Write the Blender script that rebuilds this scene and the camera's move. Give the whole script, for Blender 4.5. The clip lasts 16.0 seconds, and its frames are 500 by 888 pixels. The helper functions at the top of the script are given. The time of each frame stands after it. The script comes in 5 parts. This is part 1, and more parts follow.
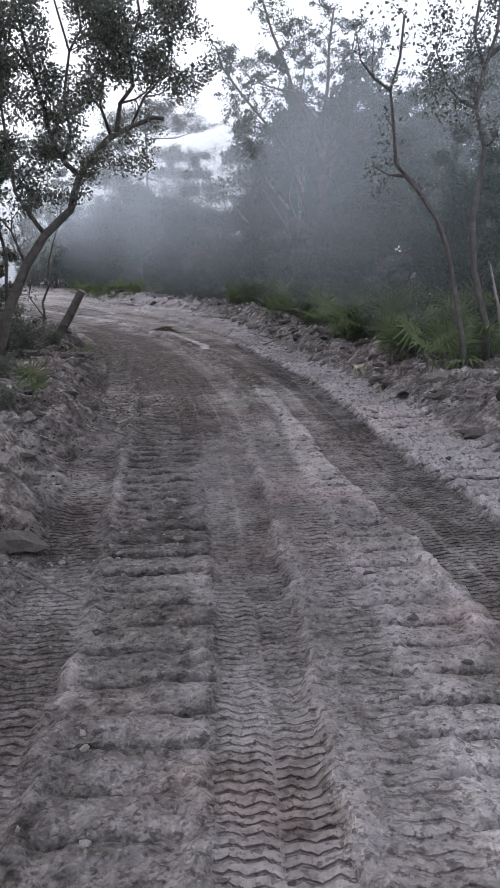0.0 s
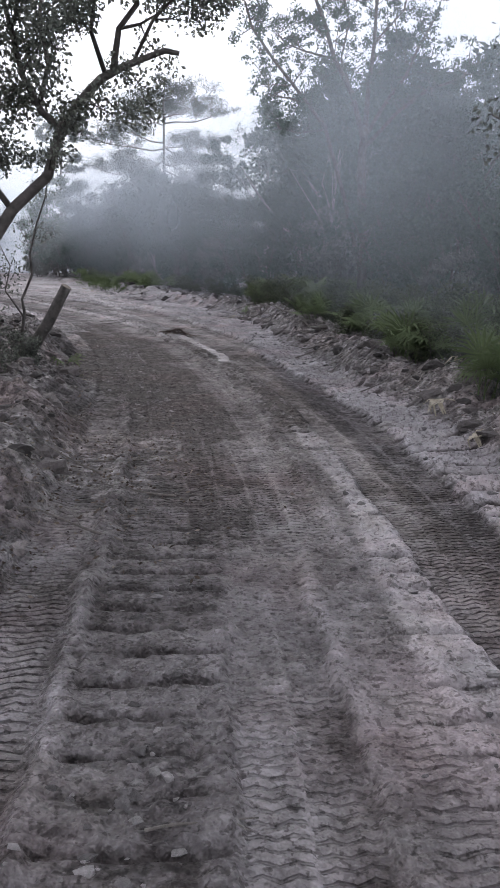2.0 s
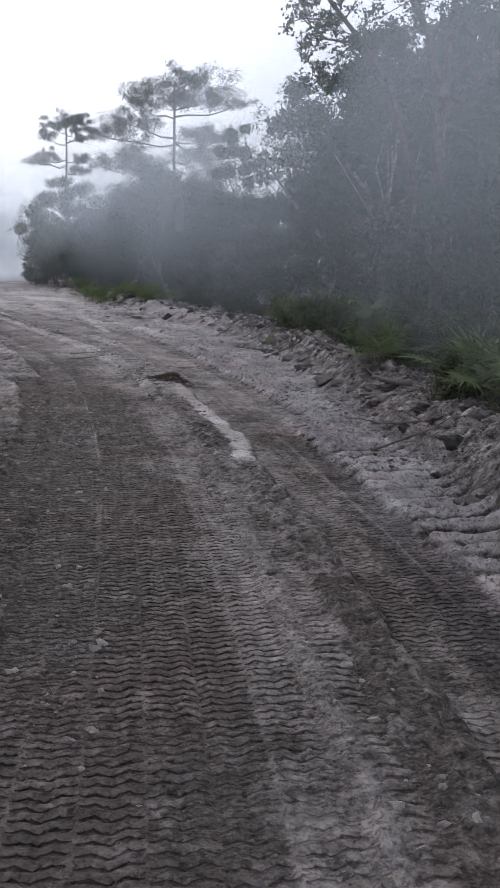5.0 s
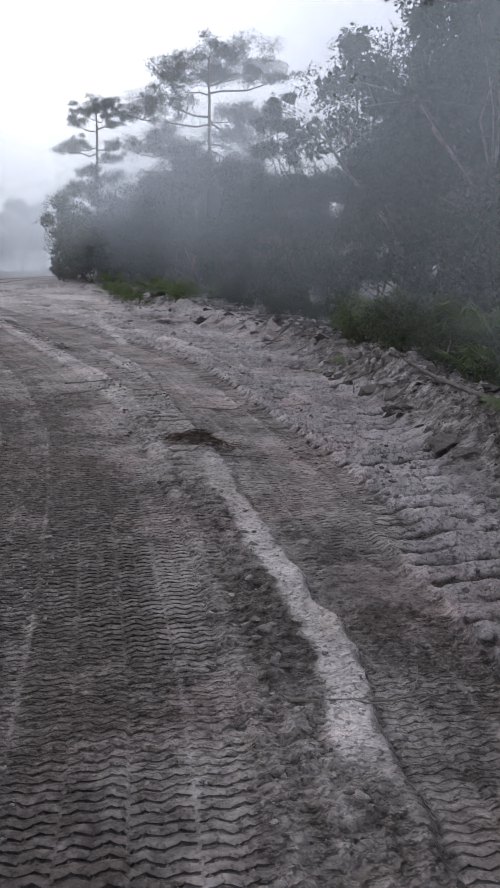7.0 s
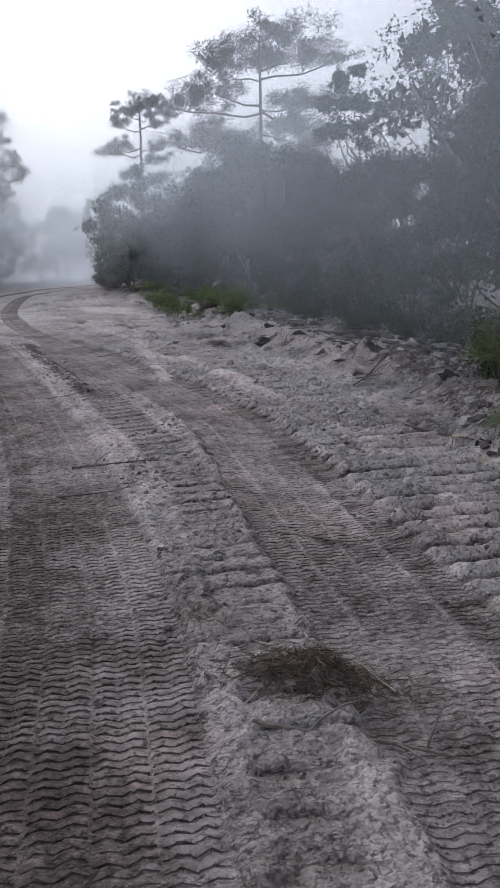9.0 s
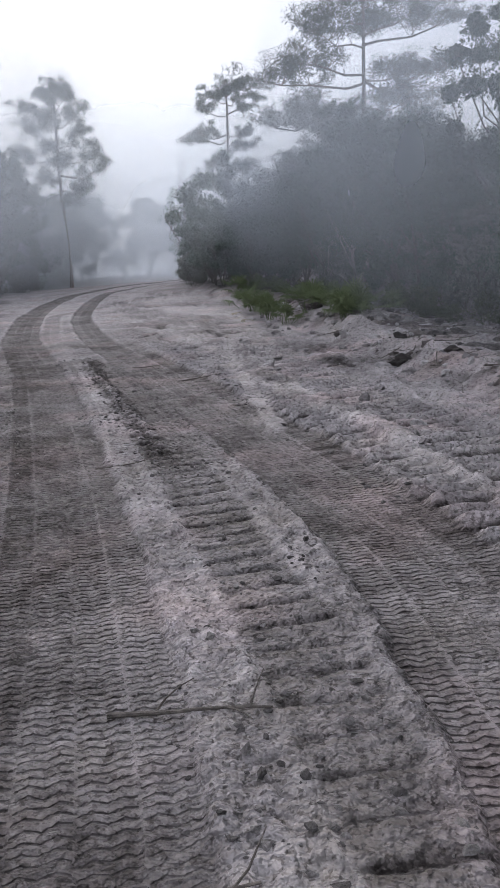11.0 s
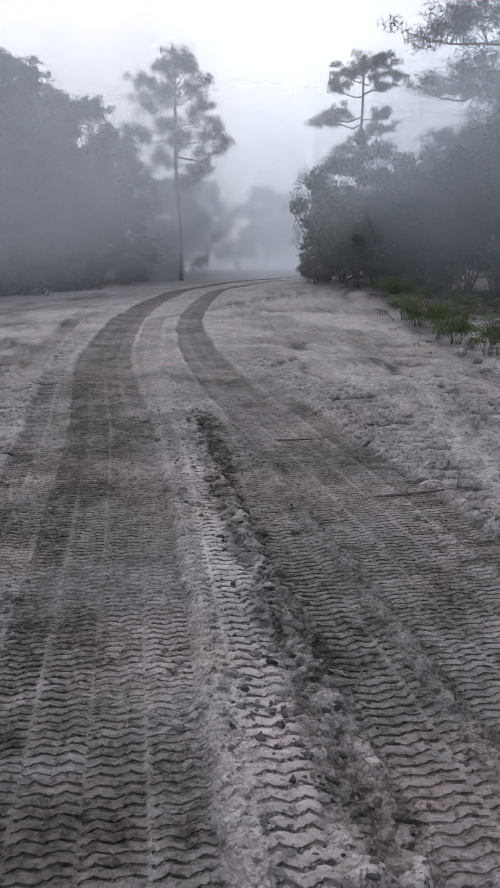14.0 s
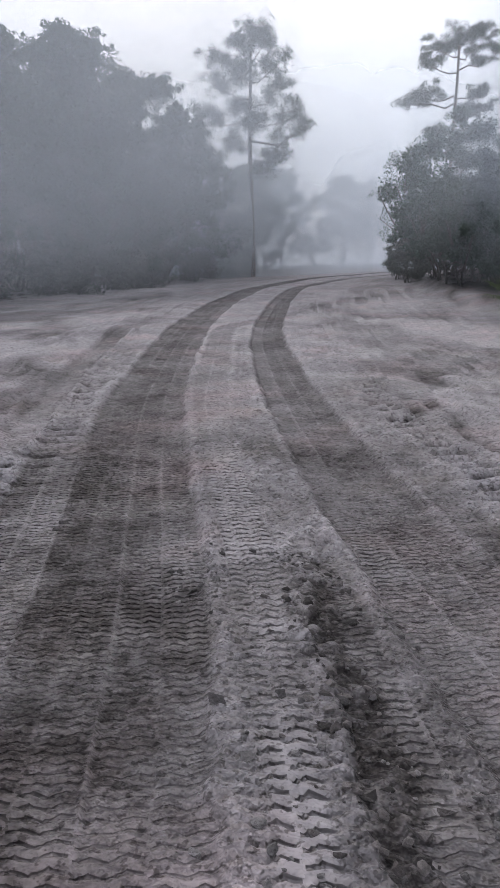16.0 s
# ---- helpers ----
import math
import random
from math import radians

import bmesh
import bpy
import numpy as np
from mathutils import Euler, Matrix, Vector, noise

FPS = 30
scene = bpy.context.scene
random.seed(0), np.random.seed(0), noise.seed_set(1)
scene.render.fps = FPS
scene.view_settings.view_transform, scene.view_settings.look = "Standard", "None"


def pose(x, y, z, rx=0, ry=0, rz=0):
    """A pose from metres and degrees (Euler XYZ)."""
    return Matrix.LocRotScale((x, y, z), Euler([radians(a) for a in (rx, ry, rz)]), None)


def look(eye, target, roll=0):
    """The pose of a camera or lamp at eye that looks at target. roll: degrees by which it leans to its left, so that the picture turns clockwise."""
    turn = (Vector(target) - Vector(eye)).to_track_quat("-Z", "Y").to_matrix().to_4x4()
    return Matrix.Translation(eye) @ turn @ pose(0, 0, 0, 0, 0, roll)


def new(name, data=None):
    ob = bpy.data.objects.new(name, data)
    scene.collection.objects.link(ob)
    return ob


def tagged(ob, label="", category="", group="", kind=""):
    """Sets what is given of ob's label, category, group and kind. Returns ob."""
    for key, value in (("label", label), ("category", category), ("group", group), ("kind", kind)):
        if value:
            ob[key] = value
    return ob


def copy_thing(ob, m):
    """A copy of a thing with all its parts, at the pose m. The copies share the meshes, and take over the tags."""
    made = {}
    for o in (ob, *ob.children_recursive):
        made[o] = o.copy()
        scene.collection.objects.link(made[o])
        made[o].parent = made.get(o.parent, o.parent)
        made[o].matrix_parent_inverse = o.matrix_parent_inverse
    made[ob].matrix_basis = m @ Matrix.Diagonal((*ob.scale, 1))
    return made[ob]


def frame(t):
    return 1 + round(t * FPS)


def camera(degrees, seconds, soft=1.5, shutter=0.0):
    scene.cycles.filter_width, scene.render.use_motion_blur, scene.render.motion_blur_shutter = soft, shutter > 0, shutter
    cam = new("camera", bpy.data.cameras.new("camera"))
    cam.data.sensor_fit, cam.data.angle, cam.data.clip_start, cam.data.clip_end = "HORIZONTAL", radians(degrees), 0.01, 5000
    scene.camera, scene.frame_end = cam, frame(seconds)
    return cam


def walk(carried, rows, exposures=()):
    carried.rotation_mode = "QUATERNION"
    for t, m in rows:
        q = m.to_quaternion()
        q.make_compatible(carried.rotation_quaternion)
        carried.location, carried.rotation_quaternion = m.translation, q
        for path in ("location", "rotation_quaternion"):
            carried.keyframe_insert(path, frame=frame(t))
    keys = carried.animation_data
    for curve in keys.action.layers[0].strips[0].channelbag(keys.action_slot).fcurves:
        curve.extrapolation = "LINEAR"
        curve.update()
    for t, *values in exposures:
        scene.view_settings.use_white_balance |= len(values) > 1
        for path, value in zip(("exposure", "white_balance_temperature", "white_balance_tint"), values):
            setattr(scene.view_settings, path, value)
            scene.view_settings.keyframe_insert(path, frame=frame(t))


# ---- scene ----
cam = camera(36.0, 16.0)
PATH = [
    (0, (1.159, -0.891, 1.322), (1.196, 1.057, 0.87), -0.8),
    (0.5, (1.116, -0.306, 1.317), (1.141, 1.641, 0.86), -0.1),
    (1, (1.075, 0.309, 1.3), (1.101, 2.253, 0.831), 0.5),
    (1.5, (1.02, 0.963, 1.287), (1.04, 2.905, 0.813), 1.2),
    (2, (0.995, 1.612, 1.317), (1.005, 3.557, 0.85), 0.7),
    (2.5, (0.964, 2.284, 1.331), (0.97, 4.232, 0.876), 0.8),
    (3, (0.913, 2.981, 1.334), (0.925, 4.93, 0.884), 1.5),
    (3.5, (0.854, 3.729, 1.343), (0.869, 5.681, 0.907), 2.0),
    (3.7, (0.841, 4.021, 1.346), (0.851, 5.973, 0.912), 1.6),
    (5.8, (0.737, 7.801, 1.34), (0.686, 9.742, 0.857), 0.6),
    (6, (0.707, 8.115, 1.357), (0.645, 10.053, 0.865), 0.1),
    (6.5, (0.62, 8.94, 1.359), (0.531, 10.878, 0.875), -0.3),
    (7, (0.498, 9.79, 1.391), (0.374, 11.73, 0.918), 0.1),
    (7.5, (0.354, 10.613, 1.411), (0.21, 12.557, 0.965), -0.1),
    (8, (0.239, 11.455, 1.422), (0.062, 13.397, 0.98), -1.7),
    (8.5, (0.038, 12.283, 1.428), (-0.178, 14.219, 0.975), -1.1),
    (9, (-0.16, 13.116, 1.435), (-0.413, 15.044, 0.967), -1.7),
    (9.5, (-0.401, 13.913, 1.44), (-0.708, 15.829, 0.953), -1.8),
    (10, (-0.684, 14.78, 1.445), (-1.056, 16.682, 0.953), -1.8),
    (10.2, (-0.768, 15.137, 1.447), (-1.166, 17.036, 0.959), -3.0),
    (12.3, (-1.976, 18.034, 1.401), (-2.553, 19.891, 0.932), -0.9),
    (12.5, (-2.129, 18.357, 1.412), (-2.722, 20.209, 0.946), -1.0),
    (13, (-2.519, 19.166, 1.382), (-3.143, 21.004, 0.901), 0.2),
    (13.5, (-2.869, 19.963, 1.426), (-3.529, 21.789, 0.948), -1.0),
    (14, (-3.289, 20.77, 1.393), (-3.99, 22.58, 0.911), -0.7),
    (14.5, (-3.738, 21.626, 1.363), (-4.48, 23.418, 0.873), -0.5),
    (15, (-4.162, 22.418, 1.373), (-4.944, 24.191, 0.88), -0.9),
    (15.5, (-4.626, 23.234, 1.362), (-5.44, 24.991, 0.863), -0.7),
    (16, (-5.001, 24.05, 1.334), (-5.859, 25.788, 0.842), -0.8),
]
walk(cam, [(t, look(e, g, r)) for t, e, g, r in PATH], exposures=[(0, 0.55), (1.5, 0.56), (2.5, 0.52), (3.7, 0.42), (6.5, 0.38), (9, 0.25), (10.3, 0.24), (12.3, 0.14), (16, 0.16)])

# ---- light: thin overcast at sunrise, sun low behind the smoke ahead ----
SUN_AZ, SUN_EL = radians(-32), radians(26)
world = bpy.data.worlds.new("world")
scene.world = world
world.use_nodes = True
wt = world.node_tree
wt.nodes.clear()
w_out = wt.nodes.new("ShaderNodeOutputWorld")
w_sky = wt.nodes.new("ShaderNodeTexSky")
w_sky.sky_type = "NISHITA"
w_sky.sun_disc = False
w_sky.sun_elevation, w_sky.sun_rotation = SUN_EL, SUN_AZ
w_sky.dust_density = 1.0
w_b1 = wt.nodes.new("ShaderNodeBackground")
w_b1.inputs[1].default_value = 0.02
w_b2 = wt.nodes.new("ShaderNodeBackground")
w_b2.inputs[0].default_value = (0.80, 0.83, 0.94, 1)
w_b2.inputs[1].default_value = 1.06
w_add = wt.nodes.new("ShaderNodeAddShader")
wt.links.new(w_sky.outputs[0], w_b1.inputs[0])
wt.links.new(w_b1.outputs[0], w_add.inputs[0])
wt.links.new(w_b2.outputs[0], w_add.inputs[1])
wt.links.new(w_add.outputs[0], w_out.inputs[0])

sun = new("sun", bpy.data.lights.new("sun", "SUN"))
sun.data.energy, sun.data.angle, sun.data.color = 1.5, radians(16), (1.0, 0.95, 0.90)
sun_way = Vector((math.sin(SUN_AZ) * math.cos(SUN_EL), math.cos(SUN_AZ) * math.cos(SUN_EL), math.sin(SUN_EL)))
sun.matrix_basis = look(sun_way * 60, (0, 0, 0))


# ---- materials ----
def material(name):
    m = bpy.data.materials.new(name)
    m.use_nodes = True
    t = m.node_tree
    return m, t, t.nodes["Principled BSDF"]


def node(t, kind, **inputs):
    n = t.nodes.new("ShaderNode" + kind)
    for k, v in inputs.items():
        n.inputs[k.replace("_", " ")].default_value = v
    return n


def ramp(t, source, *stops):
    n = t.nodes.new("ShaderNodeValToRGB")
    t.links.new(source, n.inputs[0])
    e = n.color_ramp.elements
    while len(e) < len(stops):
        e.new(0.5)
    for i, (p, c) in enumerate(stops):
        e[i].position, e[i].color = p, (*c, 1)
    return n.outputs[0]


def mixed(t, fac, a, b, mode="MIX"):
    n = t.nodes.new("ShaderNodeMix")
    n.data_type, n.blend_type = "RGBA", mode
    for sock, v in ((n.inputs[0], fac), (n.inputs[6], a), (n.inputs[7], b)):
        if isinstance(v, bpy.types.NodeSocket):
            t.links.new(v, sock)
        elif isinstance(v, (int, float)):
            sock.default_value = v
        else:
            sock.default_value = (*v, 1)
    return n.outputs[2]


def noise_tex(t, scale, detail=4.0, rough=0.6, coord="Object"):
    c = t.nodes.new("ShaderNodeTexCoord")
    n = node(t, "TexNoise", Scale=scale, Detail=detail, Roughness=rough)
    t.links.new(c.outputs[coord], n.inputs["Vector"])
    return n.outputs["Fac"]


def bumped(t, bsdf, height, strength, distance):
    b = node(t, "Bump", Strength=strength, Distance=distance)
    t.links.new(height, b.inputs["Height"])
    t.links.new(b.outputs[0], bsdf.inputs["Normal"])


def attribute(t, name):
    n = t.nodes.new("ShaderNodeAttribute")
    n.attribute_name = name
    return n.outputs["Fac"]


def sand_material():
    m, t, p = material("sand")
    c = t.nodes.new("ShaderNodeTexCoord")
    grain, patch, speck = noise_tex(t, 90, 1), noise_tex(t, 1.8, 5), noise_tex(t, 26, 2.5, 0.65)
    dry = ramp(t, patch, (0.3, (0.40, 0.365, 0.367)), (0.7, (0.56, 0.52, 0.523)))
    damp_shade = ramp(t, speck, (0.3, (0.029, 0.0235, 0.0225)), (0.7, (0.070, 0.059, 0.057)))
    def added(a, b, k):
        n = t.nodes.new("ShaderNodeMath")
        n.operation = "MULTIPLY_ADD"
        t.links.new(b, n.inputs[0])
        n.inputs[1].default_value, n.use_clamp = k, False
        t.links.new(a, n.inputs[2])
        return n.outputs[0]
    # damp soil and the painted shade of hollows and cuts share one dark tone
    wet_shade = added(added(attribute(t, "damp_shade"), noise_tex(t, 9, 3, 0.6), 0.55), noise_tex(t, 38, 2, 0.6), 0.35)
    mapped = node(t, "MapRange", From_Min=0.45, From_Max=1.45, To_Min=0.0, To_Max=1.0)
    t.links.new(wet_shade, mapped.inputs[0])
    soil = mixed(t, mapped.outputs[0], dry, damp_shade)
    litter = ramp(t, noise_tex(t, 10, 6, 0.68), (0.34, (0.045, 0.039, 0.037)), (0.48, (0.135, 0.120, 0.116)), (0.58, (0.26, 0.235, 0.23)), (0.68, (0.40, 0.37, 0.365)))
    col = mixed(t, attribute(t, "litter"), soil, litter)
    # dark flecks stand for the shade of small pits and crumbs, as colour
    fleck = ramp(t, noise_tex(t, 34, 2, 0.65), (0.56, (1, 1, 1)), (0.62, (0.32, 0.30, 0.29)))
    col = mixed(t, 0.70, col, fleck, "MULTIPLY")
    mottle = ramp(t, noise_tex(t, 7, 4, 0.65), (0.3, (0.88, 0.88, 0.88)), (0.7, (1.1, 1.1, 1.1)))
    col = mixed(t, 1.0, col, mottle, "MULTIPLY")
    red = ramp(t, noise_tex(t, 0.9, 3), (0.50, (1, 1, 1)), (0.70, (1.05, 0.93, 0.925)))
    col = mixed(t, 1.0, col, red, "MULTIPLY")
    ochre = ramp(t, noise_tex(t, 1.7, 4), (0.50, (1, 1, 1)), (0.72, (1.0, 0.985, 0.94)))
    col = mixed(t, 1.0, col, ochre, "MULTIPLY")
    t.links.new(col, p.inputs["Base Color"])
    p.inputs["Roughness"].default_value = 0.85
    p.inputs["Specular IOR Level"].default_value = 0.22
    # crumbs: sharp-edged lumps a few centimetres wide, broken by finer noise
    vor = node(t, "TexVoronoi", Scale=30.0, Randomness=1.0)
    warp = node(t, "TexNoise", Scale=14.0, Detail=4.0)
    t.links.new(c.outputs["Object"], warp.inputs["Vector"])
    add = t.nodes.new("ShaderNodeVectorMath")
    add.operation = "MULTIPLY_ADD"
    add.inputs[1].default_value = (0.022, 0.022, 0.022)
    t.links.new(warp.outputs["Color"], add.inputs[0])
    t.links.new(c.outputs["Object"], add.inputs[2])
    t.links.new(add.outputs[0], vor.inputs["Vector"])
    crumbs = ramp(t, vor.outputs["Distance"], (0.0, (1, 1, 1)), (0.40, (0.85, 0.85, 0.85)), (0.62, (0, 0, 0)))
    flake = ramp(t, noise_tex(t, 16, 2, 0.55), (0.32, (0, 0, 0)), (0.66, (1, 1, 1)))
    pits = ramp(t, noise_tex(t, 30, 2, 0.6), (0.28, (0, 0, 0)), (0.58, (1, 1, 1)))
    h = mixed(t, 0.5, flake, pits)
    h = mixed(t, mixed(t, 1.0, ramp(t, noise_tex(t, 3.3, 3), (0.46, (0, 0, 0)), (0.60, (1, 1, 1))), (0.16, 0.16, 0.16), "MULTIPLY"), h, crumbs)
    h = mixed(t, 0.15, h, speck)
    h = mixed(t, 0.06, h, grain)
    h = mixed(t, 1.0, h, (2.1, 2.1, 2.1), "MULTIPLY")
    # tread bars of tyres, along the stored run of each wheel mark
    def math_node(op, a, b=None, c=None):
        n = t.nodes.new("ShaderNodeMath")
        n.operation = op
        for i, v in enumerate((a, b, c)):
            if v is None:
                continue
            if isinstance(v, (int, float)):
                n.inputs[i].default_value = v
            else:
                t.links.new(v, n.inputs[i])
        return n.outputs[0]
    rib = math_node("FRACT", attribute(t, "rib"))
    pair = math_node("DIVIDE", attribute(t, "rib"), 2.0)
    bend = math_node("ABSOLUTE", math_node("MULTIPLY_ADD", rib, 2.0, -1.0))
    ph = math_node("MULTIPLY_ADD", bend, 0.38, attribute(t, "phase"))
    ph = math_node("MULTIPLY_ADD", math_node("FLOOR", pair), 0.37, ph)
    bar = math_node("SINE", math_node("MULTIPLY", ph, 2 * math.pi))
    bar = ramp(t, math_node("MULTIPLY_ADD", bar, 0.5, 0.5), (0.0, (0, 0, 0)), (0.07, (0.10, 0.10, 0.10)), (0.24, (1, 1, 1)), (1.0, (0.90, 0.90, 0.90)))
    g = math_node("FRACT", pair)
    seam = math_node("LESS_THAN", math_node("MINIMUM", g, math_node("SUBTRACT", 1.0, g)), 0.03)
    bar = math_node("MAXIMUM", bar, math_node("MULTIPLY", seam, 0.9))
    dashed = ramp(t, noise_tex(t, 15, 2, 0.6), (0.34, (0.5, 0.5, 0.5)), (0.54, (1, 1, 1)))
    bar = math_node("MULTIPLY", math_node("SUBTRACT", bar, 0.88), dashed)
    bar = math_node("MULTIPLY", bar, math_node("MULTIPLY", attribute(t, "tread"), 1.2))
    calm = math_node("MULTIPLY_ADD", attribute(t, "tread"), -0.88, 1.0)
    # groove shade between the tread bars, multiplied into the sand colour
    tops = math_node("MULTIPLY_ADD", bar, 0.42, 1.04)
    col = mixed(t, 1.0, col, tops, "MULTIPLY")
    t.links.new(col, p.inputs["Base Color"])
    h = math_node("MULTIPLY_ADD", bar, 1.05, math_node("MULTIPLY", math_node("SUBTRACT", h, 0.83), calm))
    # grouser cuts of the crawler, ragged
    f = math_node("FRACT", math_node("MULTIPLY_ADD", noise_tex(t, 11, 3, 0.6), 0.30, attribute(t, "phase")))
    e = math_node("MINIMUM", f, math_node("SUBTRACT", 1.0, f))
    e = math_node("MULTIPLY_ADD", noise_tex(t, 26, 2, 0.6), 0.22, e)
    cut = ramp(t, e, (0.13, (0, 0, 0)), (0.24, (1, 1, 1)))
    cut = math_node("MULTIPLY", math_node("SUBTRACT", cut, 0.85), attribute(t, "cleat"))
    h = math_node("MULTIPLY_ADD", cut, 1.6, h)
    # cracks in the dry crust
    crack = node(t, "TexVoronoi", Scale=9.0, Randomness=1.0)
    crack.feature = "DISTANCE_TO_EDGE"
    t.links.new(add.outputs[0], crack.inputs["Vector"])
    gap = ramp(t, crack.outputs["Distance"], (0.0, (0, 0, 0)), (0.05, (1, 1, 1)))
    where = ramp(t, noise_tex(t, 3.1, 4), (0.48, (0, 0, 0)), (0.56, (1, 1, 1)))
    gap = mixed(t, where, (1, 1, 1), gap)
    h = math_node("MULTIPLY_ADD", math_node("SUBTRACT", gap, 1.0), math_node("MULTIPLY_ADD", attribute(t, "tread"), -0.2, 0.22), h)
    bumped(t, p, h, 0.9, 0.034)
    return m


def wood_material(name, dark, light, scale=9):
    m, t, p = material(name)
    n = noise_tex(t, scale, 6, 0.7)
    t.links.new(ramp(t, n, (0.32, dark), (0.7, light)), p.inputs["Base Color"])
    p.inputs["Roughness"].default_value = 0.9
    bumped(t, p, noise_tex(t, scale * 4, 4), 0.6, 0.01)
    return m


def leaf_material(name, a, b, c):
    m, t, p = material(name)
    g = t.nodes.new("ShaderNodeNewGeometry")
    col = ramp(t, g.outputs["Random Per Island"], (0.0, a), (0.55, b), (1.0, c))
    t.links.new(col, p.inputs["Base Color"])
    p.inputs["Roughness"].default_value = 0.75
    p.inputs["Specular IOR Level"].default_value = 0.15
    tr = t.nodes.new("ShaderNodeBsdfTranslucent")
    t.links.new(col, tr.inputs[0])
    mx = t.nodes.new("ShaderNodeMixShader")
    mx.inputs[0].default_value = 0.38
    t.links.new(p.outputs[0], mx.inputs[1])
    t.links.new(tr.outputs[0], mx.inputs[2])
    t.links.new(mx.outputs[0], t.nodes["Material Output"].inputs[0])
    return m


def smoke_material(name, density, low, high, lift=0.0, tone=1.0, foot=-0.6):
    """Thin smoke: a few per cent of the light is scattered, the rest goes through; thinner with height."""
    m, t, p = material(name)
    t.nodes.remove(p)
    grey = (0.88 * tone, 0.93 * tone, 0.99 * tone, 1)
    d = node(t, "BsdfDiffuse", Color=grey)
    tr = node(t, "BsdfTranslucent", Color=grey)
    half = t.nodes.new("ShaderNodeMixShader")
    t.links.new(d.outputs[0], half.inputs[1])
    t.links.new(tr.outputs[0], half.inputs[2])
    clear = t.nodes.new("ShaderNodeBsdfTransparent")
    c = t.nodes.new("ShaderNodeTexCoord")
    n = node(t, "TexNoise", Scale=0.22, Detail=3.0, Roughness=0.5)
    t.links.new(c.outputs["Object"], n.inputs["Vector"])
    cloud = node(t, "MapRange", From_Min=0.3, From_Max=0.7, To_Min=0.80, To_Max=1.10)
    t.links.new(n.outputs["Fac"], cloud.inputs[0])
    xyz = t.nodes.new("ShaderNodeSeparateXYZ")
    t.links.new(c.outputs["Object"], xyz.inputs[0])
    rise = node(t, "MapRange", From_Min=low, From_Max=high, To_Min=density, To_Max=0.0)
    rise.interpolation_type = "SMOOTHSTEP"
    t.links.new(xyz.outputs[2], rise.inputs[0])
    mul = t.nodes.new("ShaderNodeMath")
    mul.operation = "MULTIPLY"
    t.links.new(cloud.outputs[0], mul.inputs[0])
    t.links.new(rise.outputs[0], mul.inputs[1])
    base = node(t, "MapRange", From_Min=foot, From_Max=max(lift, 0.01), To_Min=0.0 if lift else 1.0, To_Max=1.0)
    base.interpolation_type = "SMOOTHSTEP"
    t.links.new(xyz.outputs[2], base.inputs[0])
    mul0 = t.nodes.new("ShaderNodeMath")
    mul0.operation = "MULTIPLY"
    t.links.new(mul.outputs[0], mul0.inputs[0])
    t.links.new(base.outputs[0], mul0.inputs[1])
    mul = mul0
    e = attribute(t, "edge")
    mul2 = t.nodes.new("ShaderNodeMath")
    mul2.operation = "MULTIPLY"
    t.links.new(mul.outputs[0], mul2.inputs[0])
    t.links.new(e, mul2.inputs[1])
    mx = t.nodes.new("ShaderNodeMixShader")
    t.links.new(mul2.outputs[0], mx.inputs[0])
    t.links.new(clear.outputs[0], mx.inputs[1])
    t.links.new(half.outputs[0], mx.inputs[2])
    t.links.new(mx.outputs[0], t.nodes["Material Output"].inputs[0])
    return m


SAND = sand_material()
BARK = wood_material("oak_bark", (0.035, 0.03, 0.028), (0.13, 0.115, 0.105))
BARK_PALE = wood_material("grey_bark", (0.10, 0.09, 0.085), (0.27, 0.25, 0.23))
BARK_PINE = wood_material("pine_bark", (0.06, 0.045, 0.04), (0.16, 0.12, 0.10))
DEADWOOD = wood_material("dead_wood", (0.04, 0.034, 0.03), (0.15, 0.13, 0.115), 14)
STRAW = wood_material("dry_straw", (0.20, 0.165, 0.12), (0.42, 0.37, 0.29), 20)
NEEDLE_BROWN = wood_material("brown_needles", (0.036, 0.025, 0.021), (0.13, 0.090, 0.072), 30)
CUT = wood_material("cut_wood", (0.10, 0.085, 0.07), (0.24, 0.20, 0.16), 20)
LEAF_OAK = leaf_material("oak_leaf", (0.075, 0.080, 0.072), (0.12, 0.128, 0.11), (0.19, 0.20, 0.17))
LEAF_GREY = leaf_material("scrub_leaf", (0.050, 0.074, 0.058), (0.070, 0.100, 0.076), (0.096, 0.130, 0.100))
LEAF_PINE = leaf_material("pine_needle", (0.060, 0.074, 0.062), (0.088, 0.104, 0.084), (0.12, 0.135, 0.105))
LEAF_GREEN = leaf_material("shrub_leaf", (0.040, 0.050, 0.029), (0.070, 0.083, 0.047), (0.115, 0.128, 0.076))
LEAF_PALM = leaf_material("palmetto_leaf", (0.065, 0.085, 0.042), (0.11, 0.14, 0.068), (0.20, 0.225, 0.13))

# ---- relief of the ground ----


def lattice(ix, iy, seed):
    h = (ix.astype(np.int64) * 374761393 + iy.astype(np.int64) * 668265263 + seed * 1442695041) & 0xFFFFFFFF
    h = ((h ^ (h >> 13)) * 1274126177) & 0xFFFFFFFF
    return ((h ^ (h >> 16)) & 0xFFFF) / 65535.0


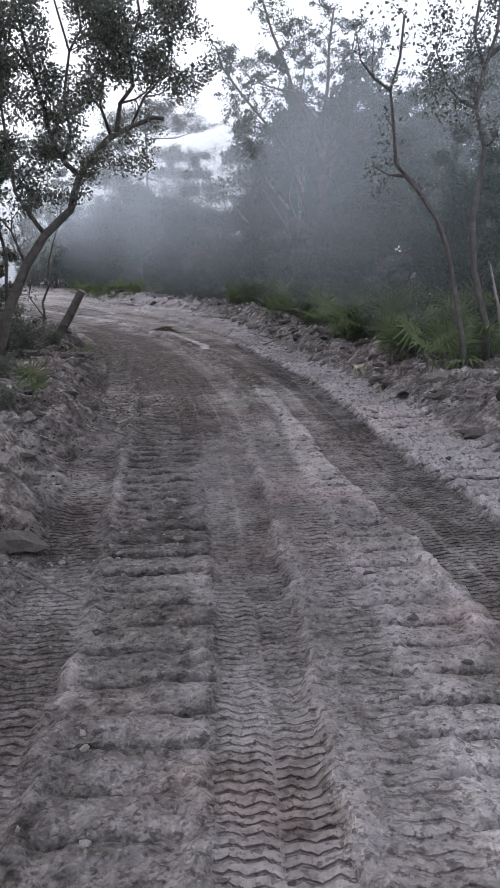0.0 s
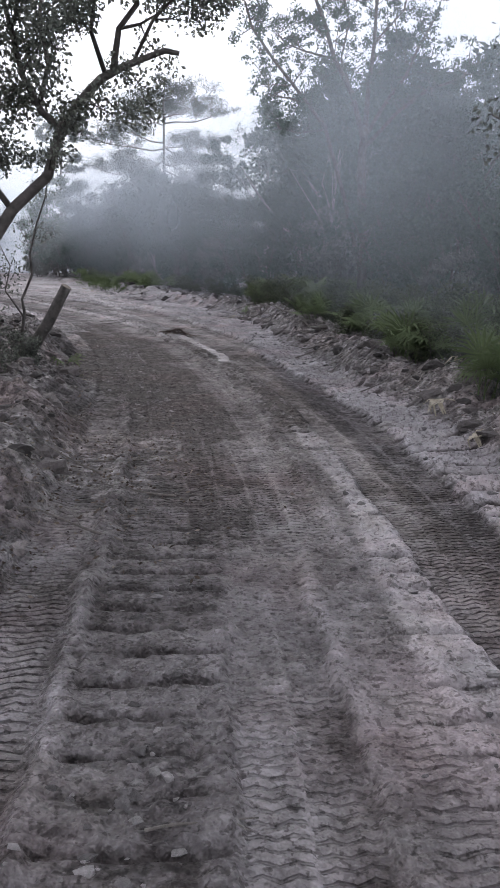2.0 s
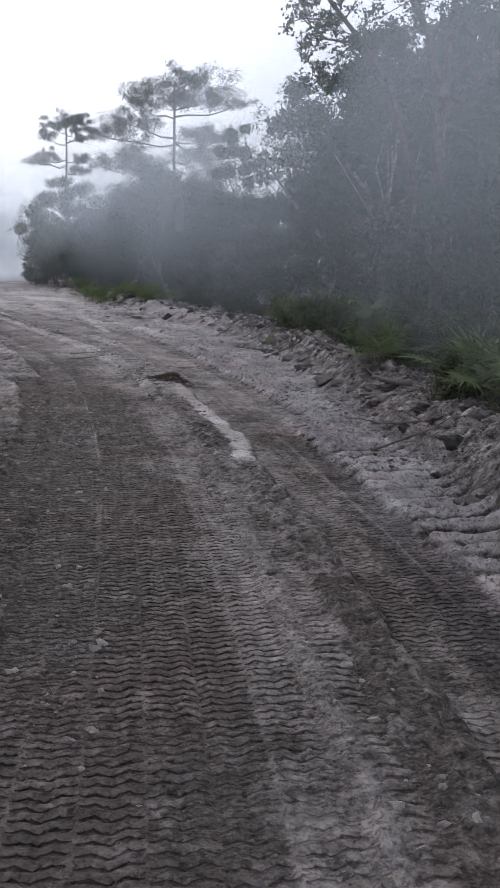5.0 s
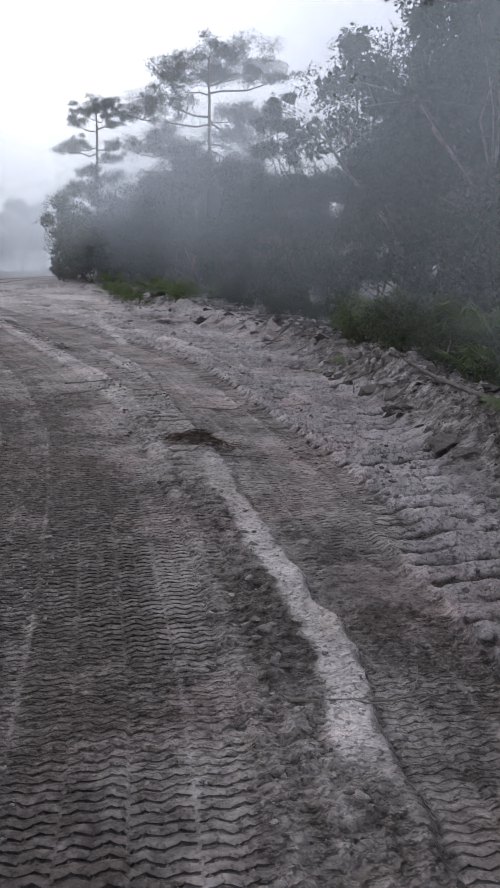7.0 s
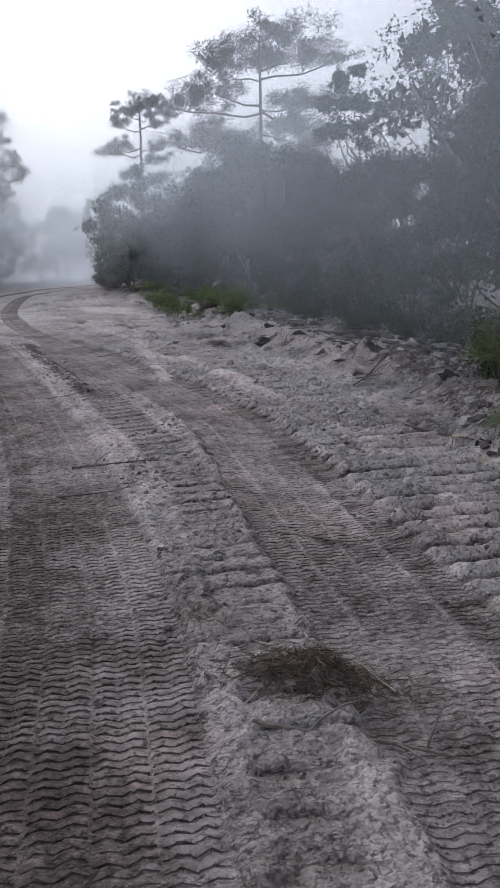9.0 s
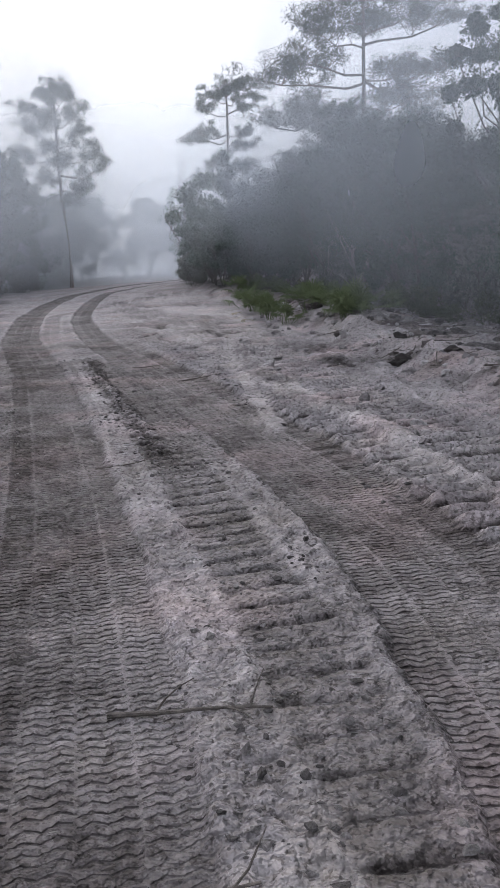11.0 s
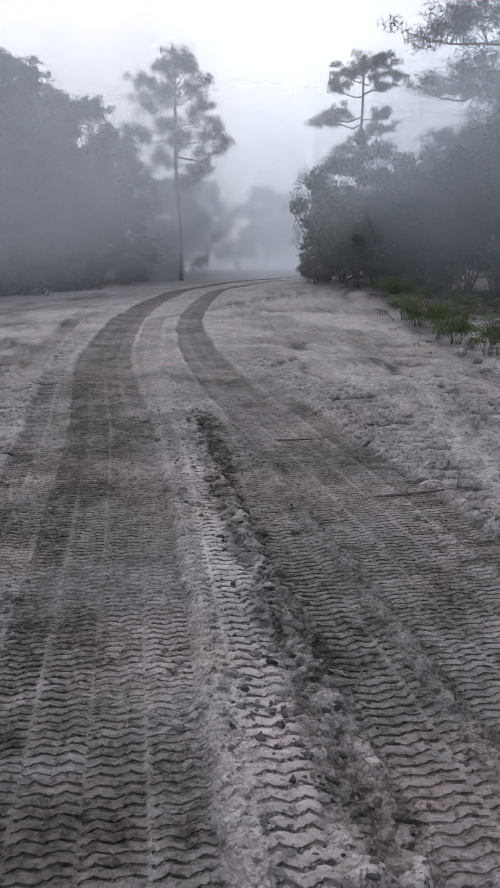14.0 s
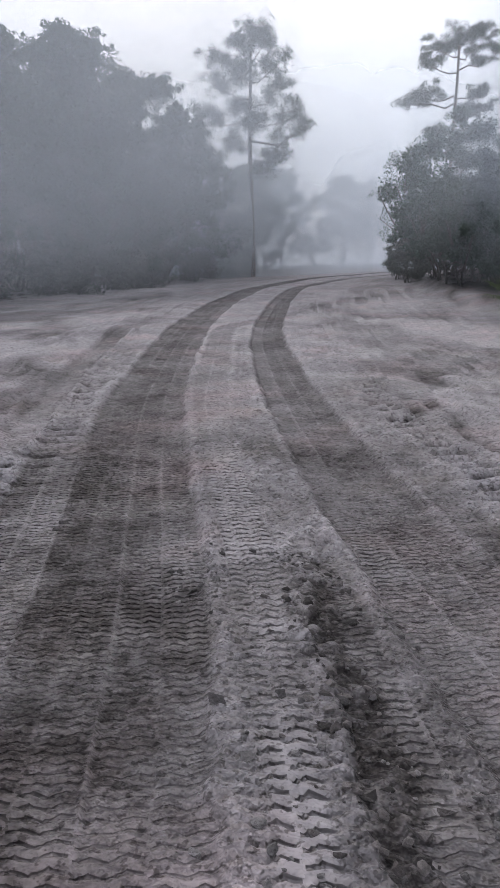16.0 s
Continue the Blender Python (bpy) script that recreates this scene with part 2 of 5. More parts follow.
def vnoise(x, y, size, seed=0):
    x, y = x / size, y / size
    ix, iy = np.floor(x), np.floor(y)
    fx, fy = x - ix, y - iy
    fx, fy = fx * fx * (3 - 2 * fx), fy * fy * (3 - 2 * fy)
    a, b = lattice(ix, iy, seed), lattice(ix + 1, iy, seed)
    c, d = lattice(ix, iy + 1, seed), lattice(ix + 1, iy + 1, seed)
    return (a + (b - a) * fx) * (1 - fy) + (c + (d - c) * fx) * fy


def fbm(x, y, size, octaves=4, seed=0):
    out, amp, tot = 0, 1.0, 0.0
    for k in range(octaves):
        out = out + amp * vnoise(x, y, size / 2 ** k, seed + k)
        tot += amp
        amp *= 0.55
    return out / tot


def domes(x, y, size, seed, fill=0.8):
    """Rounded clods scattered one to a cell, each standing on flat ground."""
    cx, cy = np.floor(x / size), np.floor(y / size)
    out = np.zeros_like(x)
    for i in (-1, 0, 1):
        for j in (-1, 0, 1):
            a, b = cx + i, cy + j
            px, py = (a + lattice(a, b, seed)) * size, (b + lattice(a, b, seed + 1)) * size
            r = size * (0.22 + 0.42 * lattice(a, b, seed + 2)) * (lattice(a, b, seed + 3) < fill)
            squash = 0.8 + 0.7 * lattice(a, b, seed + 4)
            out = np.maximum(out, np.sqrt(np.maximum(r * r - ((x - px) * squash) ** 2 - ((y - py) / squash) ** 2, 0)) / size)
    return out


def step(a, b, v):
    u = np.clip((v - a) / (b - a), 0, 1)
    return u * u * (3 - 2 * u)


YS = np.arange(-40, 400, 0.1)


class Line:
    """A smooth line along the road: x, slope and length run as functions of y."""

    def __init__(self, *pts):
        pts = sorted(pts, key=lambda q: q[1])
        px, py = [p[0] for p in pts], [p[1] for p in pts]
        xs = np.interp(YS, py, px)
        k = np.hanning(21)
        xs = np.convolve(np.pad(xs, 10, mode="edge"), k / k.sum(), "valid")
        self.xs = xs
        self.slope = np.gradient(xs, YS)
        self.run = np.concatenate([[0], np.cumsum(np.hypot(np.diff(xs), np.diff(YS)))])

    def x(self, y):
        return np.interp(y, YS, self.xs)

    def along(self, x, y):
        sl = np.interp(y, YS, self.slope)
        c = 1 / np.sqrt(1 + sl * sl)
        d = (x - self.x(y)) * c
        return np.interp(y, YS, self.run) + d * sl, d


RUT_L = Line((1.3, -20), (1.25, 1.4), (1.12, 4.05), (0.97, 6.3), (0.55, 9), (0.12, 11.25), (-0.35, 13.2), (-1.42, 16.5), (-2.75, 19.3),
             (-4.3, 22.1), (-6.4, 25.8), (-7.4, 27.3), (-9.05, 30), (-10.9, 33.6), (-12.1, 36), (-14.6, 42), (-17.0, 49), (-18.3, 58), (-16, 72), (-6, 95))
RUT_R = Line((2.9, -20), (2.5, 1.2), (2.3, 2.6), (2.08, 4.5), (1.83, 7.8), (1.45, 10.1), (1.03, 12), (0.2, 15.3), (-0.5, 17.4), (-1.3, 19.9),
             (-1.95, 21.2), (-2.95, 22.8), (-5.3, 26.6), (-6.2, 27.9), (-7.86, 30.7), (-9.5, 33.8), (-10.7, 36.3), (-13.0, 42), (-15.5, 49), (-16.6, 58), (-14, 72), (-4, 95))
EDGE_R = Line((3.5, -20), (3.35, 3), (3.2, 4.9), (2.96, 6.5), (2.54, 9.1), (2.15, 11.5), (2.1, 13.3), (1.75, 15), (1.45, 17.5), (1.0, 19), (0.65, 21.1),
              (-0.25, 23.3), (-1.3, 25.3), (-2.1, 27.3), (-2.9, 29.5), (-3.8, 32), (-5.6, 36.8), (-8.8, 43), (-13, 56), (-11, 72), (0, 95))
EDGE_L = Line((0.0, -20), (0.02, 2.8), (-0.1, 4.6), (-0.3, 6.5), (-0.75, 9), (-1.25, 10.9), (-1.9, 13.3), (-2.4, 15.2), (-4.0, 17.4), (-8, 21),
              (-13, 28), (-19, 38), (-21.5, 46), (-23.5, 57), (-25, 70), (-18, 95))
MIDDLE = Line(*[(float(0.5 * (RUT_L.x(y) + RUT_R.x(y))), y) for y in range(-30, 120, 2)])

# each: line, width, kind, y from, y to, depth, damp
CLEAT_LEFT = Line((0.9, -5), (0.87, 1.4), (0.67, 4.1), (0.58, 6), (0.4, 7.6))
TYRE_FAR_LEFT = Line((0.5, -4), (0.4, 2.1), (0.24, 3.5), (0.1, 5), (-0.05, 7), (-0.32, 9), (-0.55, 10.5), (-0.85, 12), (-1.5, 14.2), (-2.3, 16.2))
TYRE_MID = Line((1.62, -4), (1.58, 1.4), (1.45, 4), (1.4, 6), (1.15, 8), (0.72, 10.5), (0.3, 12), (-0.3, 14.5))
CLEAT_MID = Line((1.95, -4), (1.82, 1), (1.72, 4), (1.6, 6.5), (1.35, 8.5), (0.9, 11))
CLEAT_CENTRE = Line((0.1, 14), (-0.54, 16.2), (-1.15, 18), (-2.55, 20.7), (-3.25, 21.9), (-5.3, 25.2), (-6.3, 27))
TYRE_CENTRE = Line((-2.6, 19), (-3.75, 22.1), (-5.88, 26), (-6.8, 27.4), (-8.4, 30), (-10.2, 33.6), (-11.4, 36))
TYRE_R_IN = Line((-2.2, 20.6), (-3.22, 22.4), (-5.15, 25.55), (-6.0, 27))
RUBBLE = Line((-2.5, 20.5), (-3.56, 22.3), (-5.36, 25.45), (-6.3, 27.2))
CLEAT_R1 = Line((2.95, -4), (2.85, 3), (2.55, 6), (2.0, 10), (1.45, 12.8), (1.0, 15.3), (0.2, 17.4), (-1.3, 21.2), (-2.7, 23.5), (-3.75, 25.1), (-4.4, 26.8), (-5.3, 28.4), (-7, 31))
CLEAT_R2 = Line((1.7, 14), (0.8, 17.4), (-0.2, 20.5), (-1.3, 23), (-2.5, 25.1), (-3.5, 27.5), (-5, 30.5))
CLEAT_L2 = Line((-3.2, 17), (-5.2, 22), (-7.4, 26), (-10.2, 30.5))
MARK_LEFT = Line((-8.78, 27.87), (-10.05, 29.92), (-12.38, 34.13), (-14.57, 39.62))
STREAK = Line((-0.12, 15.20), (0.19, 13.87), (0.44, 13.08), (0.59, 12.56), (0.69, 12.15), (0.74, 11.78))
STREAK_R = Line((-2.4, 22.5), (-3.5, 25.5), (-4.3, 28), (-4.6, 29))


def chevron(s, d, w, pitch, ribs, x, y, seed):
    """Bent tyre bars: flat tops, narrow grooves, two bends to a tread lane, a smooth seam between lanes."""
    r = (d / w + 0.5) * ribs
    f = r - np.floor(r)
    lane = np.floor(r / 2)
    g = r / 2 - lane
    ph = s / pitch + 0.38 * np.abs(2 * f - 1) + 0.37 * (lane + 6)
    lug = np.clip(2.6 * np.sin(2 * np.pi * ph) + 2.0, -0.6, 1)
    seam = step(0.10, 0.03, 2 * np.minimum(g, 1 - g))
    return lug * (1 - 0.8 * seam) + 0.9 * seam


def cleats(s, d, w, pitch, x, y, seed, ridged=False):
    ph = s / pitch + 0.22 * (vnoise(x, y, 0.45, seed) - 0.5)
    k = np.floor(ph)
    f = ph - k
    edge = np.minimum(f, 1 - f) * pitch
    cut = np.exp(-(edge / (0.009 + 0.012 * vnoise(x, y, 0.12, seed + 8))) ** 2)
    plate = lattice(k, k * 0, seed) - 0.5
    broken = step(0.32, 0.52, fbm(x, y, 0.4, 3, seed + 6))
    flake = step(0.46, 0.52, fbm(x, y, 0.10, 3, seed + 5)) - 0.5
    if ridged:
        saw = np.where(f < 0.32, f / 0.32, 1 - (f - 0.32) / 0.68)
        trough = step(0.55, 0.1, saw)
        return trough * (0.35 + 0.65 * broken), (1.6 * saw - 0.8 + 0.5 * plate) * (0.35 + 0.65 * broken) + 0.3 * flake
    return cut * (0.4 + 0.6 * broken), (-1.5 * cut + 0.25 * plate + 0.40 * (0.5 - f)) * (0.3 + 0.7 * broken) + (0.6 - 0.35 * broken) * flake


def relief(x, y):
    """Height, damp with painted hollow shade, and litter of the ground at x, y."""
    big = fbm(x, y, 1.6, 3, 11) - 0.5
    clod = fbm(x, y, 0.14, 4, 21)
    wx, wy = x + 0.03 * (vnoise(x, y, 0.06, 34) - 0.5), y + 0.03 * (vnoise(x, y, 0.06, 35) - 0.5)
    crumb = domes(wx, wy, 0.10, 31, 0.75) + 0.55 * domes(wx, wy, 0.055, 32) + 0.35 * domes(wx, wy, 0.036, 36, 0.6)
    z = 0.05 * big + 0.022 * (clod - 0.5) + 0.024 * (crumb - 0.35) + 0.008 * step(0.44, 0.52, fbm(x, y, 0.13, 3, 33))
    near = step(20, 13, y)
    damp_shade = 0.15 + 0.32 * step(36, 27, y) + (0.13 + 0.20 * step(4.5, 8, y)) * near + 0.25 * step(1.2, 0.5, np.abs(x - EDGE_L.x(y) - 0.3)) * step(15, 12, y) + 0.7 * (fbm(x, y, 0.7, 4, 41) - 0.5)
    # crumb: clod tops paler, hollows darkened with shade put into the colour
    damp_shade = damp_shade + 0.30 * (0.38 - crumb) + 0.22 * step(6.5, 8.0, y) * step(15.5, 13.5, y) * step(0.9, 0.3, np.abs(x - 0.5 * (RUT_L.x(y) + RUT_R.x(y))))
    litter, phase, ribs_at, tread_at, cleat_at, ridge_at = [np.zeros_like(z) for _ in range(6)]

    def track(line, w, kind, y0, y1, depth, wet_shade, amp=0.012, ribs=2, pitch=0.045, seed=1, spill=0.018, hold=0.9, wetness=0.8, ease=0.4, ridged=False):
        nonlocal z, damp_shade, phase, ribs_at, tread_at, cleat_at, ridge_at
        s, d = line.along(x, y)
        wav = 0.05 * (vnoise(x, y, 0.35, seed + 3) - 0.5) + 0.05 * (vnoise(x, y, 0.08, seed + 4) - 0.5)
        span = np.abs(d + wav)
        s = s + 0.45 * pitch * (vnoise(x, y, 0.22, seed + 31) + 0.6 * vnoise(x, y, 0.09, seed + 32) - 0.8)
        wet_shade = wet_shade(d / w + 0.5) if callable(wet_shade) else wet_shade
        m = step(w / 2 + 0.03, w / 2 - 0.02, span) * step(y0 - ease, y0 + ease, y) * step(y1 + ease, y1 - ease, y)
        worn = step(0.28, 0.62, fbm(x, y, 0.8, 3, seed + 7))
        if kind == "tyre":
            tread = chevron(s, d, w, pitch, ribs, x, y, seed) * amp * 0.38 * (0.45 + 0.55 * worn)
            r2 = (d / w + 0.5) * ribs / 2
            off = np.abs(r2 - np.round(r2)) * 2 * w / ribs
            wide = 0.006 + 0.012 * vnoise(x, s, 1.7, seed + 21)
            rail = np.exp(-(off / wide) ** 2) * (np.round(r2) > 0.5) * (np.round(r2) < ribs / 2 - 0.5) * step(0.3, 0.55, vnoise(np.round(r2) * 7.3, s, 2.6, seed + 22))
            lane_no = np.floor(np.clip(r2, 0, ribs / 2 - 0.01))
            tread = tread * (1 - 0.7 * rail) + 0.011 * rail - (0.012 * lattice(lane_no, lane_no * 0, seed + 23) if ribs > 2 else 0)
            wet_shade = wet_shade - 0.14 * rail + (0.22 * (lattice(lane_no, lane_no * 0, seed + 24) - 0.5) if ribs > 2 else 0)
            lane = (y > y0 - ease) & (y < y1 + ease)
            clear = np.where(lane, step(w / 2 + 0.13, w / 2 + 0.09, np.abs(d)), 0)
            tread_at, cleat_at = tread_at * (1 - clear), cleat_at * (1 - clear)
            inside = lane & (np.abs(d) < w / 2 + 0.05)
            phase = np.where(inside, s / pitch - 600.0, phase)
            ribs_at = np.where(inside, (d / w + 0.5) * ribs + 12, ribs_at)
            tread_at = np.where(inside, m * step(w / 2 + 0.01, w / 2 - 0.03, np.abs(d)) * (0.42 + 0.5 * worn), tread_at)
        elif kind == "cleat":
            span_of = 0.20 if ridged else 0.185
            cut, tread = cleats(s, d, w, span_of, x, y, seed, ridged)
            tread = tread * amp
            ridge_at = np.maximum(ridge_at, m) if ridged else ridge_at
            # cuts and troughs bare damp soil; their shade is painted in as extra dark
            wet_shade = wet_shade + (0.8 if ridged else 0.35) * cut - 0.08
            lane = (y > y0 - ease) & (y < y1 + ease)
            clear = np.where(lane, step(w / 2 + 0.13, w / 2 + 0.09, np.abs(d)), 0)
            tread_at, cleat_at = tread_at * (1 - clear), cleat_at * (1 - clear)
            inside = lane & (np.abs(d) < w / 2 + 0.05)
            phase = np.where(inside, s / span_of + 0.22 * (vnoise(x, y, 0.45, seed) - 0.5), phase)
            cleat_at = np.where(inside, m * step(w / 2 + 0.01, w / 2 - 0.03, np.abs(d)), cleat_at)
        else:
            tread = 0.0
            tread_at = tread_at * (1 - m)
        h = -depth + tread + 0.03 * big + (0.003 if kind == "flat" else 0.008) * (clod - 0.5) + {"tyre": 0.006, "cleat": 0.010, "flat": 0.002}[kind] * (crumb - 0.35)
        rim = np.exp(-((np.abs(d) - w / 2 - 0.05) / 0.035) ** 2) * step(y0, y0 + 0.6, y) * step(y1, y1 - 0.6, y)
        z = z * (1 - hold * m) + hold * m * h + rim * spill * 1.0 * np.maximum(fbm(x, y, 0.16, 3, seed + 9) - 0.38, 0) / 0.3
        damp_shade = damp_shade * (1 - wetness * m) + wetness * m * (wet_shade + 0.6 * (fbm(x, y, 0.45, 4, seed + 13) - 0.5)) - 0.10 * rim

    track(CLEAT_R2, 0.66, "cleat", 15, 34, 0.005, 0.34, 0.050, seed=60, ridged=True)
    track(CLEAT_R1, 0.62, "cleat", -4, 34, 0.005, 0.36, 0.050, seed=70, ridged=True)
    track(CLEAT_L2, 0.5, "cleat", 18, 34, 0.005, 0.32, 0.040, seed=75, ridged=True)
    track(MARK_LEFT, 0.30, "tyre", 25, 36, 0.03, 0.62, 0.02, 2, 0.045, seed=77, spill=0.03, ease=1.5)
    track(CLEAT_MID, 0.40, "cleat", -4, 7.6, 0.0, 0.60, 0.022, seed=80)
    track(CLEAT_LEFT, 0.47, "cleat", -4, 7.2, 0.01, lambda q: 0.90 - 0.12 * step(4.0, 5.5, y), 0.026, seed=90)
    track(CLEAT_CENTRE, 0.36, "cleat", 14.6, 21.9, 0.0, 0.78, 0.014, seed=100)
    track(TYRE_FAR_LEFT, 0.30, "tyre", -4, 15.5, 0.03, lambda q: 0.85 + 0.4 * step(8, 10, y) + 0 * q, 0.022, 2, 0.045, seed=110, wetness=0.95)
    track(TYRE_MID, 0.27, "tyre", -4, 14, 0.012, 0.80, 0.022, 2, 0.050, seed=120)
    track(TYRE_CENTRE, 0.36, "tyre", 19.5, 60, 0.0, 0.50, 0.026, 4, 0.056, seed=130, spill=0.006)
    track(TYRE_R_IN, 0.44, "tyre", 21.6, 27.0, 0.02, 0.80, 0.019, 4, 0.046, seed=135, spill=0.006)
    def beside(line, off):
        return Line(*[(float(line.x(yy)) + off * math.sqrt(1 + float(np.interp(yy, YS, line.slope)) ** 2), yy) for yy in range(-20, 96, 2)])
    track(RUT_L, 0.34, "tyre", -8, 5.0, 0.03, 0.78, 0.014, 4, 0.042, seed=140, spill=0.010)
    track(beside(RUT_L, 0.0), 0.72, "tyre", 27.5, 90, 0.035, 0.86, 0.019, 8, 0.043, seed=155, spill=0.006, ease=2.0)
    track(beside(RUT_L, -0.15), 1.06, "tyre", 5.0, 28.5, 0.03, lambda q: 0.96 - 0.03 * step(10, 7.5, y) - 0.14 * q + 0.24 * step(18.5, 15, y) * step(0.95, 0.35, q), 0.019, 12, 0.043, seed=150, spill=0.012, ease=1.2)
    track(RUT_R, 0.54, "tyre", -8, 13.5, 0.048, 0.95, 0.014, 6, 0.040, seed=180, spill=0.014)
    track(beside(RUT_R, 0.0), 0.52, "tyre", 27.0, 90, 0.05, 0.86, 0.017, 6, 0.042, seed=185, spill=0.006, ease=2.0)
    track(beside(RUT_R, 0.13), 0.80, "tyre", 13.5, 28.0, 0.045, lambda q: 0.92 - 0.10 * q, 0.016, 8, 0.041, seed=190, spill=0.014, ease=1.2)
    track(STREAK, 0.15, "flat", 11.7, 15.15, 0.0, 0.36, seed=200, spill=0.004, hold=1.0, wetness=0.95, ease=0.15)
    track(STREAK_R, 0.15, "flat", 22.5, 28.6, 0.01, 0.12, seed=210, spill=0.004)

    _, db = RUBBLE.along(x, y)
    broken = step(0.13, 0.05, np.abs(db + 0.1 * (vnoise(x, y, 0.3, 81) - 0.5))) * step(20.8, 21.8, y) * step(28, 26.5, y)
    z = z + broken * (0.022 * crumb + 0.02 * (clod - 0.5))
    # damp rubble strip, the shade between its crumbs painted in
    damp_shade = damp_shade + broken * (0.36 - 0.4 * crumb)
    tread_at = tread_at * (1 - broken)
    _, dm = MIDDLE.along(x, y)
    rough = step(1.0, 1.9, np.abs(dm)) * step(12, 19, y) * step(60, 40, y) * (1 - 0.85 * ridge_at)
    z = z + rough * (0.13 * (fbm(x, y, 0.5, 4, 71) - 0.5) + 0.035 * step(0.45, 0.55, fbm(x, y, 0.22, 3, 73)))
    damp_shade = damp_shade + rough * 1.3 * (fbm(x, y, 0.9, 4, 72) - 0.50)
    # pushed-up spoil along both edges
    sr, dr = EDGE_R.along(x, y)
    jag = 0.35 * (fbm(x, y, 0.9, 3, 51) - 0.5)
    dr = dr + jag + 0.28
    rub = fbm(x, y, 0.5, 4, 52)
    hr = 0.20 + 0.20 * vnoise(x, y, 2.0, 53)
    bank = step(0.0, 0.55, dr)
    soft = step(19, 24, y)
    z = z * (1 - bank) + bank * (hr * (0.45 + 0.9 * rub) * (1 - 0.25 * soft) - 0.10 * step(1.2, 3.0, dr) + 0.17 * (clod - 0.5) * (1 - 0.4 * step(2, 5, dr)))
    heap = domes(wx, wy, 0.34, 151, 0.8) + 0.5 * domes(wx, wy, 0.17, 152, 0.8)
    belt = bank * step(3.4, 2.0, dr)
    mound = step(0.46, 0.66, fbm(x, y, 1.3, 3, 154))
    z = z + belt * (0.10 * (1 - soft) + 0.19 * soft * (0.35 + 0.65 * mound)) * (heap - 0.2) + belt * soft * 0.10 * mound * step(45, 36, y)
    litter = np.maximum(litter, step(0.03, 0.35, bank) * (1.0 - 0.72 * soft) * step(0.20, 0.42, rub + 0.25 * (clod - 0.5)))
    litter = np.maximum(litter, step(1.6 + 1.2 * soft, 2.6 + 1.6 * soft, dr) * (0.75 + 0.5 * (rub - 0.5)))
    damp_shade = damp_shade * (1 - bank * soft) + bank * soft * (0.10 + 1.0 * step(0.47, 0.60, fbm(x, y, 0.55, 4, 155)))
    litter = litter * (1 - (0.35 + 0.4 * soft) * belt * step(0.52, 0.62, fbm(x, y, 0.6, 4, 156)))
    sl, dl = EDGE_L.along(x, y)
    dl = -dl + 0.45 * (fbm(x, y, 0.8, 3, 55) - 0.5) + 0.2
    low = step(17.5, 13, y)
    rub2 = fbm(x, y, 0.45, 4, 56)
    bl = step(0.0, 0.5, dl)
    z = z + bl * low * 0.09 * (domes(wx, wy, 0.3, 161, 0.8) + 0.5 * domes(wx, wy, 0.15, 162, 0.8)) + bl * low * ((0.18 + 0.2 * vnoise(x, y, 1.8, 57)) * (0.35 + 1.1 * rub2) + 0.14 * (clod - 0.5))
    z = z + (1 - low) * bl * 0.22 * rub2 * step(3.5, 0.3, dl)
    litter = np.maximum(litter, bl * low * step(0.25, 0.5, rub2))
    litter = np.maximum(litter, (1 - low) * step(0.8, 2.5, dl) * 0.8)
    # trampled leaf litter over the wheel marks near the leaning tree
    pile = np.exp(-(((x - 0.05) / 0.50) ** 4 + ((y - 6.4) / 1.1) ** 4)) * step(0.22, 0.50, fbm(x, y, 0.3, 4, 58))
    pile2 = np.exp(-(((x + 0.28) / 0.32) ** 2 + ((y - 15.55) / 0.22) ** 2)) * step(0.25, 0.55, fbm(x, y, 0.2, 3, 59))
    pile3 = np.exp(-(((x + 3.3) / 0.25) ** 2 + ((y - 21.2) / 0.16) ** 2)) * step(0.25, 0.6, fbm(x, y, 0.2, 3, 60))
    litter = np.maximum(litter, np.maximum(np.maximum(0.9 * pile, pile2), pile3))
    z = z + 0.05 * pile2 + 0.03 * pile3 + 0.03 * pile * clod
    # gentle rolls of the wide ground, a rise far off under the woods
    z = z + 0.25 * step(60, 140, y) * fbm(x, y, 40, 2, 61)
    away = step(5.0, 9.0, np.abs(x - MIDDLE.x(y)))
    z = z * (1 - away) + away * (0.12 * (fbm(x, y, 9.0, 2, 62) - 0.5) + 0.12)
    damp_shade = damp_shade * (1 - away) + 0.35 * away
    litter = litter * (1 - away) + away * np.where(x > MIDDLE.x(y), 0.75, np.where(y < 16, 0.75, np.clip(litter, 0.3, 0.8)))
    return z, np.clip(damp_shade, 0, 1), np.clip(litter, 0, 1), phase, ribs_at, tread_at * (1 - np.clip(litter, 0, 1)), cleat_at * (1 - np.clip(litter, 0, 1))


def ground_z(x, y):
    return float(relief(np.array([float(x)]), np.array([float(y)]))[0][0])


def graded(fine_from, fine_to, fine, low, high, growth):
    mid = list(np.arange(fine_from, fine_to, fine))
    up, v, d = [], fine_to, fine
    while v < high:
        up.append(v)
        d *= growth
        v += d
    up.append(high)
    down, v, d = [], fine_from, fine
    while v > low:
        d *= growth
        v -= d
        down.append(max(v, low))
    return np.array(down[::-1] + mid + up)


